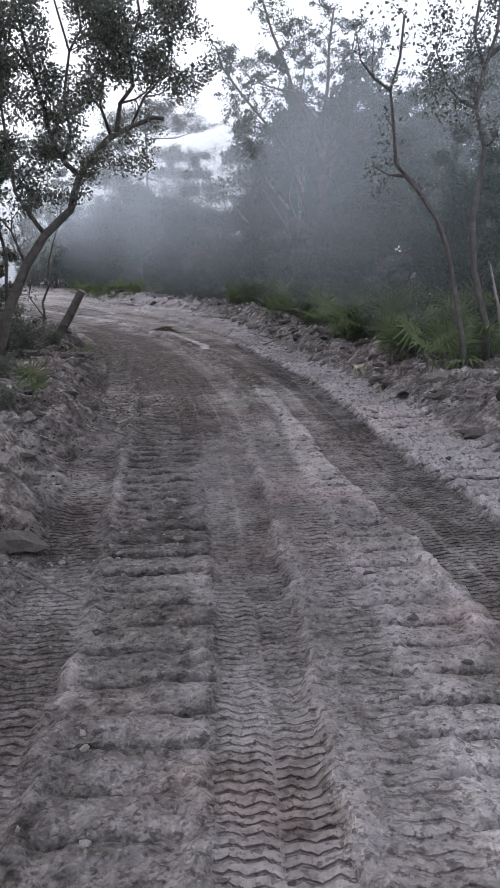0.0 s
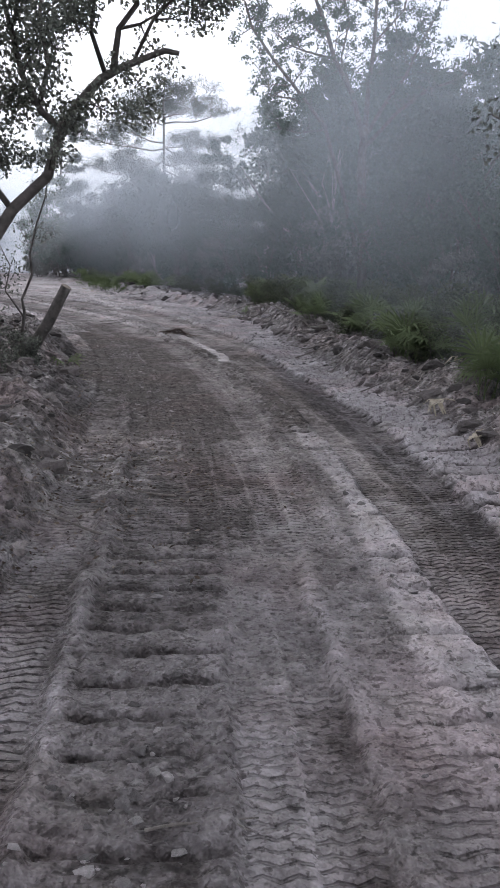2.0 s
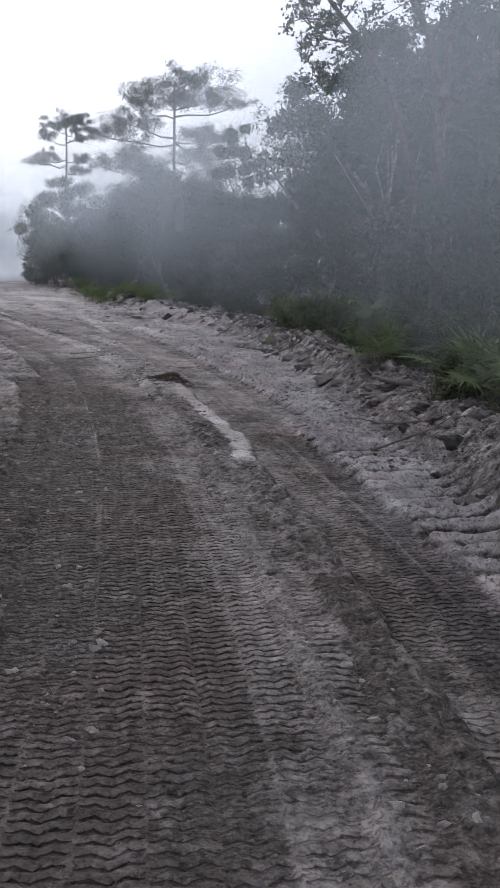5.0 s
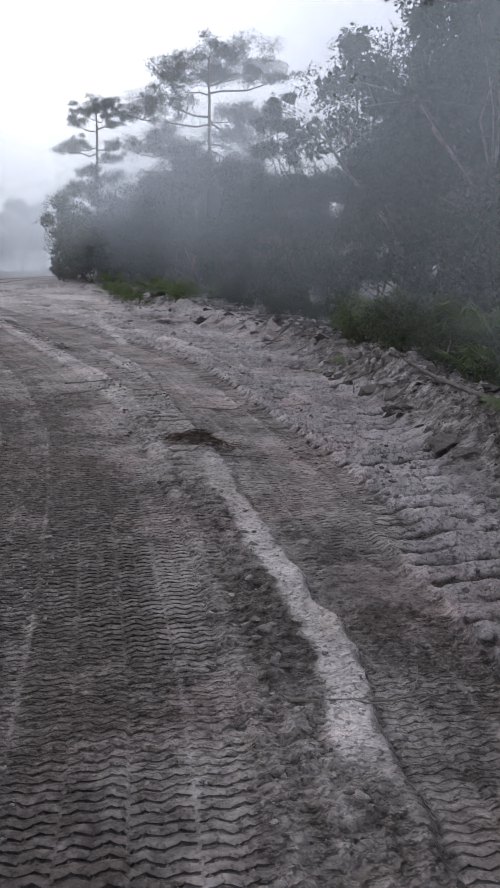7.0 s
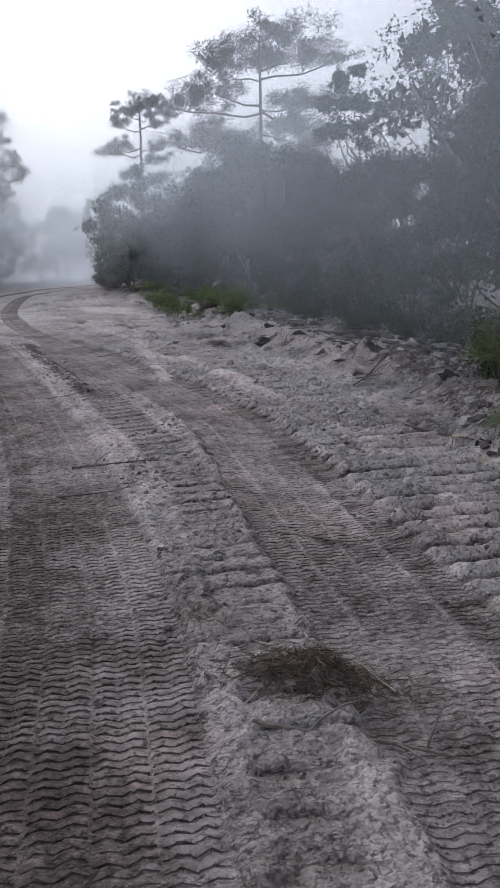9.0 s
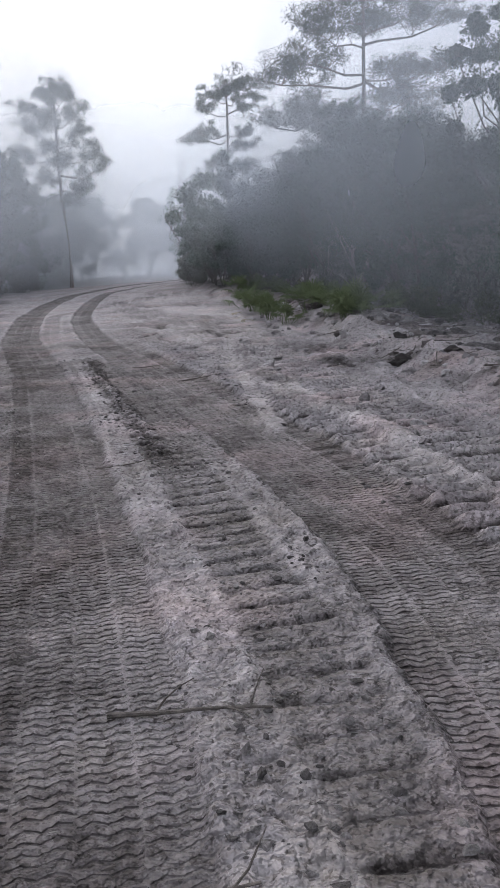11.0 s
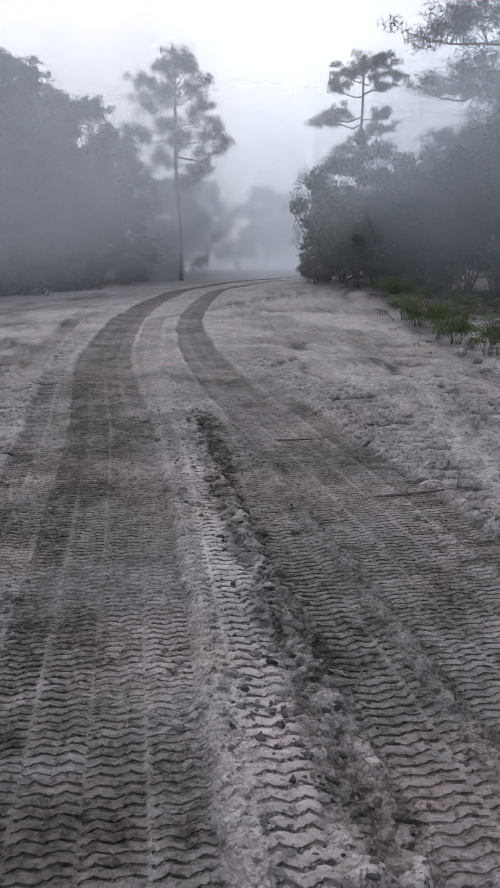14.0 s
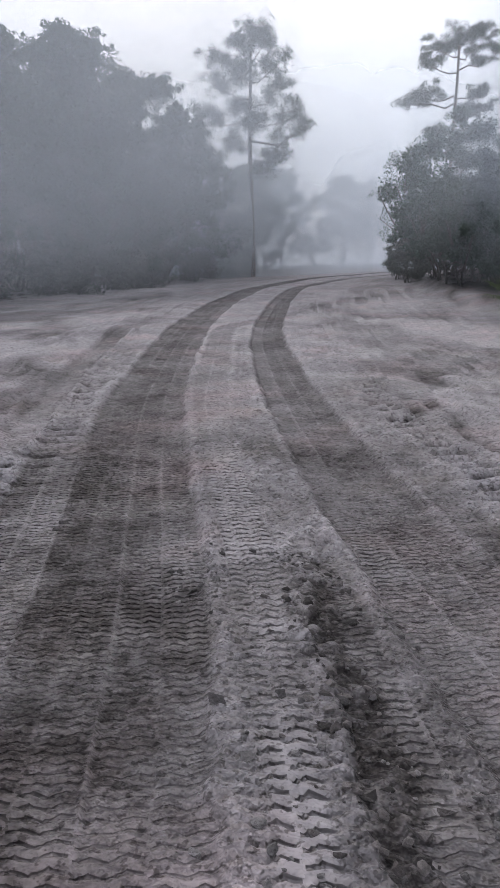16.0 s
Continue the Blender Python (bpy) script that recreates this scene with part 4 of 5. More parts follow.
sapling("sapling", (-1.86, 11.3), [((-1.86, 11.3, 0.1), (-1.78, 11.3, 0.65), (-1.80, 11.3, 0.8), (-1.66, 11.3, 1.1), (-1.67, 11.3, 1.35), (-1.58, 11.3, 1.68), (-1.45, 11.3, 2.02), (-1.38, 11.3, 2.4)),
                                   ((-1.80, 11.3, 0.6), (-2.0, 11.3, 0.9), (-1.92, 11.3, 1.2), (-2.1, 11.3, 1.6), (-2.2, 11.3, 2.3))], 0.022, "thin crooked oak sapling beside the dirt road", 21, 30, 0.13, 0.34)
sapling("sapling", (-1.85, 9.4), [((-1.85, 9.4, 0.1), (-1.8, 9.4, 0.9), (-1.76, 9.4, 1.5), (-1.9, 9.4, 2.2), (-1.8, 9.4, 2.9), (-1.9, 9.4, 3.6))], 0.03,
        "thin upright dark sapling under the leaning oak", 22, 26, 0.13, 0.5)
sapling("crooked_sapling", (3.45, 6.7), [((3.45, 6.7, 0.2), (3.43, 6.7, 0.5), (3.35, 6.7, 0.91), (3.23, 6.7, 1.45), (3.10, 6.7, 1.75), (2.94, 6.7, 1.97), (2.71, 6.7, 2.23), (2.68, 6.7, 2.55), (2.64, 6.7, 2.87), (2.72, 6.7, 3.15), (2.75, 6.7, 3.5)),
                                         ((2.64, 6.7, 2.87), (2.48, 6.7, 2.98), (2.36, 6.7, 3.13), (2.32, 6.7, 3.35)),
                                         ((2.80, 6.7, 2.12), (2.66, 6.75, 2.14), (2.52, 6.8, 2.22))], 0.030, "thin crooked grey sapling with few leaves by the spoil bank", 23, 14, 0.09, 0.28)
sapling("crooked_sapling", (3.74, 6.9), [((3.74, 6.9, 0.2), (3.70, 6.9, 0.73), (3.56, 6.9, 1.23), (3.52, 6.9, 1.72), (3.57, 6.9, 2.1), (3.60, 6.9, 2.4), (3.5, 6.9, 2.75), (3.56, 6.9, 3.1), (3.66, 6.9, 3.4), (3.7, 6.9, 3.9)),
                                         ((3.5, 6.9, 2.75), (3.34, 6.9, 2.82), (3.22, 6.9, 2.95), (3.1, 6.9, 3.25)),
                                         ((3.56, 6.9, 3.1), (3.45, 6.9, 3.4), (3.5, 6.9, 3.8), (3.4, 6.9, 4.2)),
                                         ((3.60, 6.9, 3.2), (3.85, 6.9, 3.4), (4.05, 6.9, 3.8))], 0.040, "slender forked oak with a thin open crown", 24, 24, 0.11, 0.42)
sapling("dead_sapling", (3.85, 6.6), [((3.85, 6.6, 0.2), (3.72, 6.6, 0.9), (3.62, 6.6, 1.3))], 0.026, "pale leaning dead sapling stem in the scrub", 25, 0, 0.05, 0.12, bark=BARK_PALE)


def cut_stump():
    rng = random.Random(8)
    o = Vector((-1.22, 9.85, ground_z(-1.22, 9.85)))
    w = Wood()
    pts = [Vector(p) - o for p in ((-1.42, 9.85, 0.1), (-1.30, 9.82, 0.36), (-1.09, 9.78, 0.66), (-0.88, 9.72, 1.02))]
    w.limb(pts, 0.075, 0.055, 10, rng)
    knob = [pts[2] * 0.7 + pts[1] * 0.3, pts[2] * 0.7 + pts[1] * 0.3 + Vector((0.05, -0.08, -0.01))]
    w.limb(knob, 0.03, 0.015, 6, rng)
    ob = thing("tree_stump", o, "dark sawn-off leaning tree stump at the roadside", "stump")
    mesh_object("trunk", w.v, w.f, BARK, ob, smooth=True)
    c = Wood()
    way = (pts[3] - pts[2]).normalized()
    c.limb([pts[3] - way * 0.004, pts[3] + way * 0.006], 0.053, 0.050, 10)
    mesh_object("cut_face", c.v, c.f, CUT, ob, "pale sawn wood face")
    return ob


cut_stump()


# ---- palmettos ----
def frond_mesh(seed, blades=17, span=230, length=0.42, bend=0.25):
    """A stalk, and the fan of folded blades at its end, as two meshes."""
    rng = random.Random(seed)
    st = Wood()
    st.limb([(0, 0, 0), (0.10, 0, 0.20), (0.24, 0, 0.42)], 0.010, 0.006, 4)
    stalk = bpy.data.meshes.new("frond")
    stalk.from_pydata([tuple(p) for p in st.v], [], st.f)
    hub = Vector((0.24, 0, 0.42))
    v, f = [tuple(hub)], []
    for k in range(blades):
        a = radians(-span / 2 + span * k / (blades - 1) + rng.uniform(-4, 4))
        ln = length * rng.uniform(0.8, 1.1) * (0.75 + 0.25 * math.cos(a))
        way = Vector((math.cos(a) * 0.85, math.sin(a), math.cos(a) * 0.45 + 0.1)).normalized()
        side = way.cross(Vector((-0.5, 0, 1))).normalized()
        b = len(v)
        mid = hub + way * ln * 0.55
        tip = hub + way * ln + Vector((0, 0, -bend * ln * rng.uniform(0.3, 1.4)))
        w = 0.016
        up = way.cross(side) * -0.006
        v += [tuple(mid - side * w), tuple(mid + up), tuple(mid + side * w), tuple(tip)]
        f += [(0, b, b + 1), (0, b + 1, b + 2), (b + 1, b, b + 3), (b + 2, b + 1, b + 3)]
    fan = bpy.data.meshes.new("leaf_fan")
    fan.from_pydata(v, [], f)
    return stalk, fan


FRONDS = [frond_mesh(s, length=l, bend=b) for s, l, b in ((1, 0.42, 0.2), (2, 0.38, 0.45), (3, 0.46, 0.1), (4, 0.34, 0.6))]
DEAD_FROND = frond_mesh(9, 9, 90, 0.38, 0.7)
for made, mt in [(q, LEAF_PALM) for q in FRONDS] + [(DEAD_FROND, STRAW)]:
    for me in made:
        me.materials.append(mt)


def palmetto(x, y, seed, count, size, label, dead=0):
    rng = random.Random(seed)
    ob = thing("saw_palmetto", (x, y, ground_z(x, y) - 0.10 * size), label, "palmetto", "palmettos on the bank")
    for k in range(count + dead):
        stalk, fan = DEAD_FROND if k >= count else rng.choice(FRONDS)
        fr = new("dead_frond" if k >= count else "frond", stalk)
        fr.parent = ob
        new("leaf_fan", fan).parent = fr
        tilt = rng.uniform(-38, 22) if k < count else rng.uniform(35, 60)
        s = size * rng.uniform(0.75, 1.2)
        fr.matrix_basis = pose(rng.uniform(-.14, .14) * size, rng.uniform(-.14, .14) * size, -0.04, 0, tilt, rng.uniform(0, 360)) @ Matrix.Diagonal((s, s, s, 1))
        if k >= count:
            fr["label"] = "dry straw-coloured frond"
    return ob


for k, (x, y, n, s, d) in enumerate((
        (3.85, 8.1, 11, 1.0, 1), (3.25, 9.7, 7, 0.85, 2), (3.9, 11.4, 12, 1.15, 1), (3.5, 12.6, 9, 0.9, 1), (3.1, 14.2, 9, 1.0, 1), (3.75, 7.3, 9, 0.95, 1), (4.4, 9.2, 11, 1.2, 0),
        (2.45, 17.7, 13, 1.15, 1), (3.2, 18.3, 12, 1.2, 0), (2.2, 19.4, 12, 1.1, 0), (1.9, 21.2, 11, 1.1, 1), (2.9, 16.3, 11, 1.1, 1), (3.4, 15.3, 10, 1.1, 0), (2.7, 20.6, 11, 1.2, 0),
        (-4.6, 32.6, 10, 0.8, 2), (-5.0, 34.0, 11, 0.9, 1), (-4.0, 31.4, 9, 0.7, 2), (-3.6, 31.9, 11, 0.9, 0), (-6.0, 36.5, 11, 0.9, 1), (-2.7, 30.4, 10, 0.8, 0), (-5.5, 35.2, 11, 0.9, 1))):
    palmetto(x, y, 300 + k, n, s, "green saw palmetto clump with some dry fronds" if d else "green saw palmetto clump at the wood's edge", d)
prng = random.Random(345)
for k in range(26):
    yy = prng.uniform(29, 44) if k < 18 else prng.uniform(15, 22)
    sl = float(np.interp(yy, YS, EDGE_R.slope))
    palmetto(float(EDGE_R.x(yy)) + math.sqrt(1 + sl * sl) * prng.uniform(0.35, 1.7), yy, 360 + k, 8, prng.uniform(0.6, 0.95), "low green palmetto with straw-coloured dead fronds", prng.choice((0, 1, 2)))
for k in range(22):
    yy = prng.uniform(6.6, 15.5)
    palmetto(float(EDGE_R.x(yy)) + prng.uniform(0.35, 1.1), yy, 420 + k, prng.choice((6, 8, 9)), prng.uniform(0.55, 0.95), "green saw palmetto growing out of the spoil bank", prng.choice((0, 1, 2)))
palmetto(-0.98, 10.0, 340, 2, 0.42, "small yellowing palmetto on the spoil bank", 3)
palmetto(-0.55, 5.6, 341, 5, 0.5, "small dark palmetto in the leaf litter", 1)
palmetto(0.98, 18.75, 342, 1, 0.6, "drooping dry palmetto frond over the bank", 4)

# ---- woods on the outer side of the bend ----
OAKS = [
    lobed_oak(400, 4.8, 1.55, "dense grey-green scrub oak in the hazy wood", 14, (0.085, 0.060), 24),
    lobed_oak(401, 4.0, 1.5, "bushy grey-green scrub oak in the hazy wood", 13, (0.080, 0.056), 22, stems=3, low=0.12),
    lobed_oak(402, 5.6, 1.45, "tall grey-green oak with pale stems in the hazy wood", 14, (0.085, 0.060), 24, bark=BARK_PALE, low=0.3),
    lobed_oak(403, 3.0, 1.3, "low dark scrub oak thicket in the hazy wood", 12, (0.075, 0.052), 22, mat=LEAF_OAK, stems=3, low=0.08, big=0.17)]
BUSHES = [scrub_oak(450 + k, 1.0, lb, mat=mt, per=9, core=2, stems=3, leaf=lf, category="bush", name="bush", low=0.05, width=0.45, puff=0.09) for k, (lb, mt, lf) in enumerate((
    ("low green bush at the wood's edge", LEAF_GREEN, (0.06, 0.03)), ("low olive-green bush on the sandy bank", LEAF_GREEN, (0.05, 0.022)), ("low dark bush in leaf litter", LEAF_OAK, (0.055, 0.03))))]

rng = random.Random(77)
first = [True] * 4
first_b = [True] * 3


def put_oak(k, x, y, turn, size, tall=1.0):
    if first[k]:
        first[k] = False
        return place(OAKS[k], x, y, turn, size, 0.05, tall)
    return again(OAKS[k], x, y, turn, size, 0.05, tall)


def put_bush(k, x, y, turn, size, tall=1.0):
    if first_b[k]:
        first_b[k] = False
        return place(BUSHES[k], x, y, turn, size, 0.03, tall)
    return again(BUSHES[k], x, y, turn, size, 0.03, tall)


y = 8.0
while y < 66:
    e = float(EDGE_R.x(y))
    sl = float(np.interp(y, YS, EDGE_R.slope))
    c = math.sqrt(1 + sl * sl)
    gap = 2.35 + 0.7 * float(step(19, 26, np.array(y))) - 2.2 * float(step(38, 48, np.array(y)))
    for row, (off, lo, hi) in enumerate(((gap, 0.62, 0.8), (gap + 1.7, 0.78, 1.0), (gap + 3.5, 0.85, 1.15), (gap + 5.6, 0.9, 1.15))):
        if row > 1 and rng.random() < ((0.15 if y < 30 else 0.6) if row == 2 else 0.65):
            continue
        yy = y + rng.uniform(-0.5, 0.5)
        grown = (1.0 - 0.30 * float(step(18.5, 15, np.array(yy)))) * (1.0 + 0.3 * float(step(18, 23, np.array(yy)) * step(34, 29, np.array(yy))) * (row > 0)) * (1 - 0.24 * float(step(31, 36, np.array(yy)) * step(47, 42, np.array(yy))))
        put_oak(rng.choice((0, 1, 3) if row == 0 else (0, 1, 2)), float(EDGE_R.x(yy)) + c * (off + rng.uniform(-0.5, 0.6)), yy, rng.uniform(0, 360), rng.uniform(lo, hi) * grown)
    y += 1.8

y = 18.0
while y < 52:
    sl = float(np.interp(y, YS, EDGE_R.slope))
    c = math.sqrt(1 + sl * sl)
    put_bush(rng.choice((0, 0, 0, 1)), float(EDGE_R.x(y)) + c * (1.2 + rng.uniform(0.3, 1.7)), y, rng.uniform(0, 360), rng.uniform(0.3, 0.75), 0.75)
    y += 1.3

y = 13.0
while y < 48:
    sl = float(np.interp(y, YS, EDGE_R.slope))
    c = math.sqrt(1 + sl * sl)
    put_bush(rng.choice((0, 0, 1, 2)), float(EDGE_R.x(y)) + c * (1.35 + rng.uniform(-0.25, 0.5) + 0.6 * float(step(19, 26, np.array(y)))), y, rng.uniform(0, 360), rng.uniform(0.4, 0.95), 0.8)
    y += 1.15
y = 8.3
while y < 17.6:
    off = rng.uniform(0.45, 1.25)
    put_bush(rng.choice((0, 1, 1, 2)), float(EDGE_R.x(y)) + off, y, rng.uniform(0, 360), rng.uniform(0.35, 0.75), 0.85)
    put_bush(rng.choice((0, 1)), float(EDGE_R.x(y)) + rng.uniform(1.3, 1.9), y, rng.uniform(0, 360), rng.uniform(0.7, 1.1), 0.9)
    y += 0.42
for x, yy, s in ((1.55, 18.6, 0.75), (1.75, 19.3, 0.9), (1.35, 19.9, 0.7), (1.3, 20.6, 0.8), (1.9, 17.9, 0.6), (3.4, 10.5, 0.6), (3.6, 9.0, 0.6)):
    put_bush(1, x, yy, rng.uniform(0, 360), s)
for x, yy, s in ((-1.5, 8.9, 0.6), (-1.75, 7.8, 0.75), (-1.4, 9.6, 0.45), (-2.1, 10.4, 0.8), (-0.75, 5.2, 0.35), (-1.2, 6.4, 0.5), (-2.3, 9.0, 1.0), (-2.6, 11.6, 0.9)):
    put_bush(2, x, yy, rng.uniform(0, 360), s)
for x, yy, s, k in ((3.3, 20.4, 0.95, 2), (3.2, 24.3, 0.95, 0), (4.0, 25.6, 1.05, 2), (2.8, 27.4, 0.92, 0), (4.4, 18.9, 0.72, 0)):
    put_oak(k, x, yy, rng.uniform(0, 360), s)
# scrub behind the leaning oak
for x, yy, s, k in ((-3.3, 9.0, 0.85, 1), (-3.6, 10.8, 0.9, 0), (-2.9, 7.0, 0.85, 1), (-3.8, 5.2, 0.9, 0), (-3.2, 12.6, 0.6, 3)):
    put_oak(k, x, yy, rng.uniform(0, 360), s)

# tall oak that stands clear of the scrub
def tall_oak():
    rng, rs = random.Random(55), np.random.RandomState(55)
    wood, sprays, radii = Wood(), [], []
    at_y = 18.1
    o = Vector((3.35, at_y, ground_z(3.35, at_y)))
    limbs = [
        (((3.35, -0.3), (3.40, 1.2), (3.30, 2.3), (3.26, 3.1), (3.32, 3.65)), 0.105, 0.0),
        (((3.30, 3.3), (3.02, 4.2), (2.62, 4.85), (2.40, 5.5), (2.14, 6.05), (1.95, 6.6)), 0.060, -0.3),
        (((3.32, 3.65), (3.36, 4.4), (3.46, 5.2), (3.48, 5.9), (3.58, 6.7)), 0.058, 0.4),
        (((3.36, 3.5), (3.68, 4.05), (4.02, 4.5), (4.26, 5.05), (4.55, 5.6)), 0.045, -0.3),
        (((3.30, 3.2), (3.95, 3.9), (4.55, 4.35), (5.25, 4.6), (5.5, 4.9)), 0.042, 0.4),
        (((3.38, 0.6), (2.95, 2.2), (2.48, 3.55), (2.02, 4.1), (1.45, 4.75), (1.02, 5.3), (0.88, 5.7)), 0.050, -0.5),
        (((2.62, 4.85), (2.1, 5.0), (1.7, 5.15), (1.45, 5.45)), 0.024, 0.2),
        (((2.02, 4.1), (1.6, 4.1), (1.25, 4.3)), 0.020, -0.4),
        (((2.48, 3.55), (2.0, 3.5), (1.6, 3.6)), 0.018, 0.3),
        (((3.02, 4.2), (2.8, 4.9), (2.95, 5.6), (2.8, 6.3)), 0.026, 0.6),
        (((3.46, 5.2), (3.95, 5.7), (4.05, 6.3)), 0.022, -0.2),
    ]
    for k, (pts, r, deep) in enumerate(limbs):
        n = len(pts) - 1
        pts = [Vector((px, at_y + (0 if k == 0 else deep * i / n + rng.uniform(-0.08, 0.08)), pz + o.z)) - o for i, (px, pz) in enumerate(pts)]
        wood.limb(pts, r, r * 0.4 if k else r * 0.75, 7, rng)
        if not k:
            continue
        fine = []
        for i in range(n):
            fine += [pts[i].lerp(pts[i + 1], q) for q in (0.0, 0.33, 0.66)]
        fine.append(pts[-1])
        for i in range(3 if n > 3 else 2, len(fine)):
            for _ in range(2):
                way = Vector((rng.gauss(0, 1), rng.gauss(0, 0.9), rng.gauss(0.25, 0.6))).normalized()
                twig = wander(rng, fine[i], way, rng.uniform(0.28, 0.75), 3, 0.3, 0.05)
                wood.limb(twig, 0.011, 0.004, 4)
                for q in twig[1:]:
                    if rng.random() < 0.8:
                        end = q + Vector((rng.gauss(0, 0.1), rng.gauss(0, 0.1), rng.gauss(0.04, 0.09)))
                        wood.limb([q, end], 0.005, 0.003, 3)
                        sprays.append(end)
                        radii.append(rng.uniform(0.09, 0.20))
    ob = thing("tall_oak", o, "tall spreading oak above the hazy scrub", "tree")
    mesh_object("trunk", wood.v, wood.f, BARK, ob, smooth=True)
    v, n = leaves_mesh(rs, puffs(rs, sprays, radii, 46, 0.8, 0.6), 0.058, 0.036)
    leaf_object("crown", v, n, LEAF_GREY, ob)
    return ob


tall_oak()
big = lobed_oak(505, 6.4, 2.0, "tall crooked oak among the hazy scrub", 17, (0.080, 0.056), 30, name="wood_oak", low=0.25, big=0.13)
place(big, 4.6, 27.0, 290, 0.85)
again(big, 3.7, 30.5, 70, 0.85)
again(big, 6.0, 19.5, 20, 0.8)
again(big, 5.4, 23.8, 200, 1.0)
again(big, 6.2, 15.4, 130, 0.62)

# slim tree and pines down the road
slim = lobed_oak(520, 6.4, 0.75, "slim upright tree with a thin crown", 15, (0.07, 0.05), 16, name="slim_tree", stems=1, low=0.42, big=0.07)
place(slim, -0.2, 34.0, 20, 1.0)
for x, yy, sz, k in ((-12.4, 55.0, 1.15, 0), (-13.6, 57.2, 0.8, 1), (-13.9, 56.2, 0.55, 3), (-11.6, 53.0, 1.05, 1), (-12.8, 53.6, 0.6, 3), (-11.4, 57.5, 1.2, 2)):
    put_oak(k, x, yy, rng.uniform(0, 360), sz)
for x, yy, sz, k in ((-2.2, 36.0, 0.95, 0), (-1.3, 34.4, 0.9, 1), (-3.2, 38.2, 0.95, 2), (-2.0, 39.6, 0.9, 1), (-0.6, 37.2, 0.85, 0), (-4.2, 41.0, 0.95, 0), (-3.0, 42.6, 0.95, 1),
                    (0.4, 35.2, 0.9, 1), (-1.0, 41.4, 0.9, 2), (-5.6, 43.2, 0.85, 1), (-5.0, 45.4, 0.9, 0), (-6.8, 46.6, 0.85, 1), (-8.2, 49.4, 0.9, 0), (-9.8, 51.6, 0.9, 1)):
    put_oak(k, x, yy, rng.uniform(0, 360), sz)
pine_a = pine(601, 10.0, (
    (9.5, 0.6, 0.2, 0.4, 1.1), (9.0, -1.2, 0.5, 0.55, 1.2), (8.6, 1.9, -0.4, 0.6, 1.2), (8.3, 3.0, 0.3, 0.75, 0.9), (8.2, -1.6, -0.8, 0.5, 1.0), (8.8, 0.3, 1.4, 0.4, 1.0),
    (7.3, -2.6, 0.4, 0.7, 1.25), (7.0, -3.7, -0.3, 0.4, 1.1), (7.2, 1.4, 1.2, 0.3, 0.9), (7.1, 3.0, -0.3, 0.15, 0.55), (6.4, -2.4, 1.2, 0.2, 1.0),
    (6.2, 1.7, -0.6, 0.1, 1.0), (5.9, 2.3, 0.9, -0.1, 0.9), (5.6, -3.3, 0.2, 0.2, 1.15), (5.2, -1.6, -1.2, 0.1, 1.0), (5.0, 1.3, 0.8, -0.1, 0.8), (4.6, -2.6, 0.6, -0.2, 0.9)),
    "flat-topped pine with crooked level limbs in haze", 0.47, 0.0, 0.18, 120)
place(pine_a, -3.7, 46.5, 0)
pine_b = pine(612, 12.2, (
    (11.6, 0.3, 0.2, 0.35, 0.9), (11.1, -1.2, 0.4, 0.6, 1.0), (11.0, 1.3, -0.4, 0.6, 0.9), (10.4, 1.9, 0.5, 0.7, 0.7), (10.3, -1.7, -0.5, 0.6, 0.6), (9.2, -2.0, 0.3, 0.2, 0.75),
    (8.8, -2.8, -0.3, 0.1, 0.5), (9.0, 1.5, 0.5, 0.3, 0.6), (8.2, 1.5, -0.5, 0.1, 0.6), (7.4, -1.3, 0.5, -0.1, 0.5), (7.2, 1.9, 0.3, -0.1, 0.5), (6.4, -1.7, -0.4, -0.2, 0.5)),
    "tall thin pine with a bare trunk in haze", 0.36, 0.3)
place(pine_b, -14.85, 69.2, 0)
pine_c = pine(613, 11.1, (
    (10.3, 0.2, 0.2, 0.6, 0.7), (9.6, -0.9, 0.4, 0.9, 0.7), (9.5, 0.9, -0.3, 0.9, 0.7), (8.8, -1.5, -0.4, 0.9, 0.7), (8.7, 1.4, 0.4, 0.9, 0.7), (8.3, 0.2, -1.2, 0.8, 0.7), (8.0, -2.1, 0.3, 0.9, 0.65),
    (7.6, 1.8, -0.4, 0.7, 0.7), (7.3, -0.9, 1.0, 0.6, 0.7), (6.9, -2.0, -0.3, 0.5, 0.7), (6.8, 2.2, 0.4, 0.6, 0.7), (6.4, 0.8, -1.0, 0.4, 0.7), (6.2, 2.8, 0.1, 0.3, 0.75), (5.9, -1.3, 0.4, 0.3, 0.6), (5.4, 1.5, 0.5, 0.0, 0.6), (4.9, 0.9, -0.4, -0.2, 0.6)),
    "tall pine with an open crown in haze", 0.40, 0.0, 0.24, 60, 0.85)
place(pine_c, -21.7, 58.4, 0)
again(pine_c, -7.5, 62.0, 200, 0.62)

# woods beyond the open sand on the inner side
great = lobed_oak(530, 9.6, 2.9, "broad old oak at the edge of the smoky inner wood", 24, (0.17, 0.12), 40, name="wood_oak", low=0.2, big=0.135)
place(great, -24.6, 48.5, 40, 1.0)
for x, yy, turn, sz in ((-25.6, 44.0, 150, 1.0), (-24.2, 52.6, 260, 0.92), (-26.5, 40.2, 80, 1.05), (-24.0, 56.0, 10, 0.78), (-28.5, 47.5, 200, 1.1), (-27.6, 53.0, 320, 0.95), (-24.6, 63.0, 120, 0.62),
                        (-27.5, 60.0, 230, 0.72), (-25.5, 70.0, 20, 0.66), (-24.0, 78.0, 170, 0.68), (-28.5, 36.0, 290, 0.95)):
    again(great, x, yy, turn, sz)
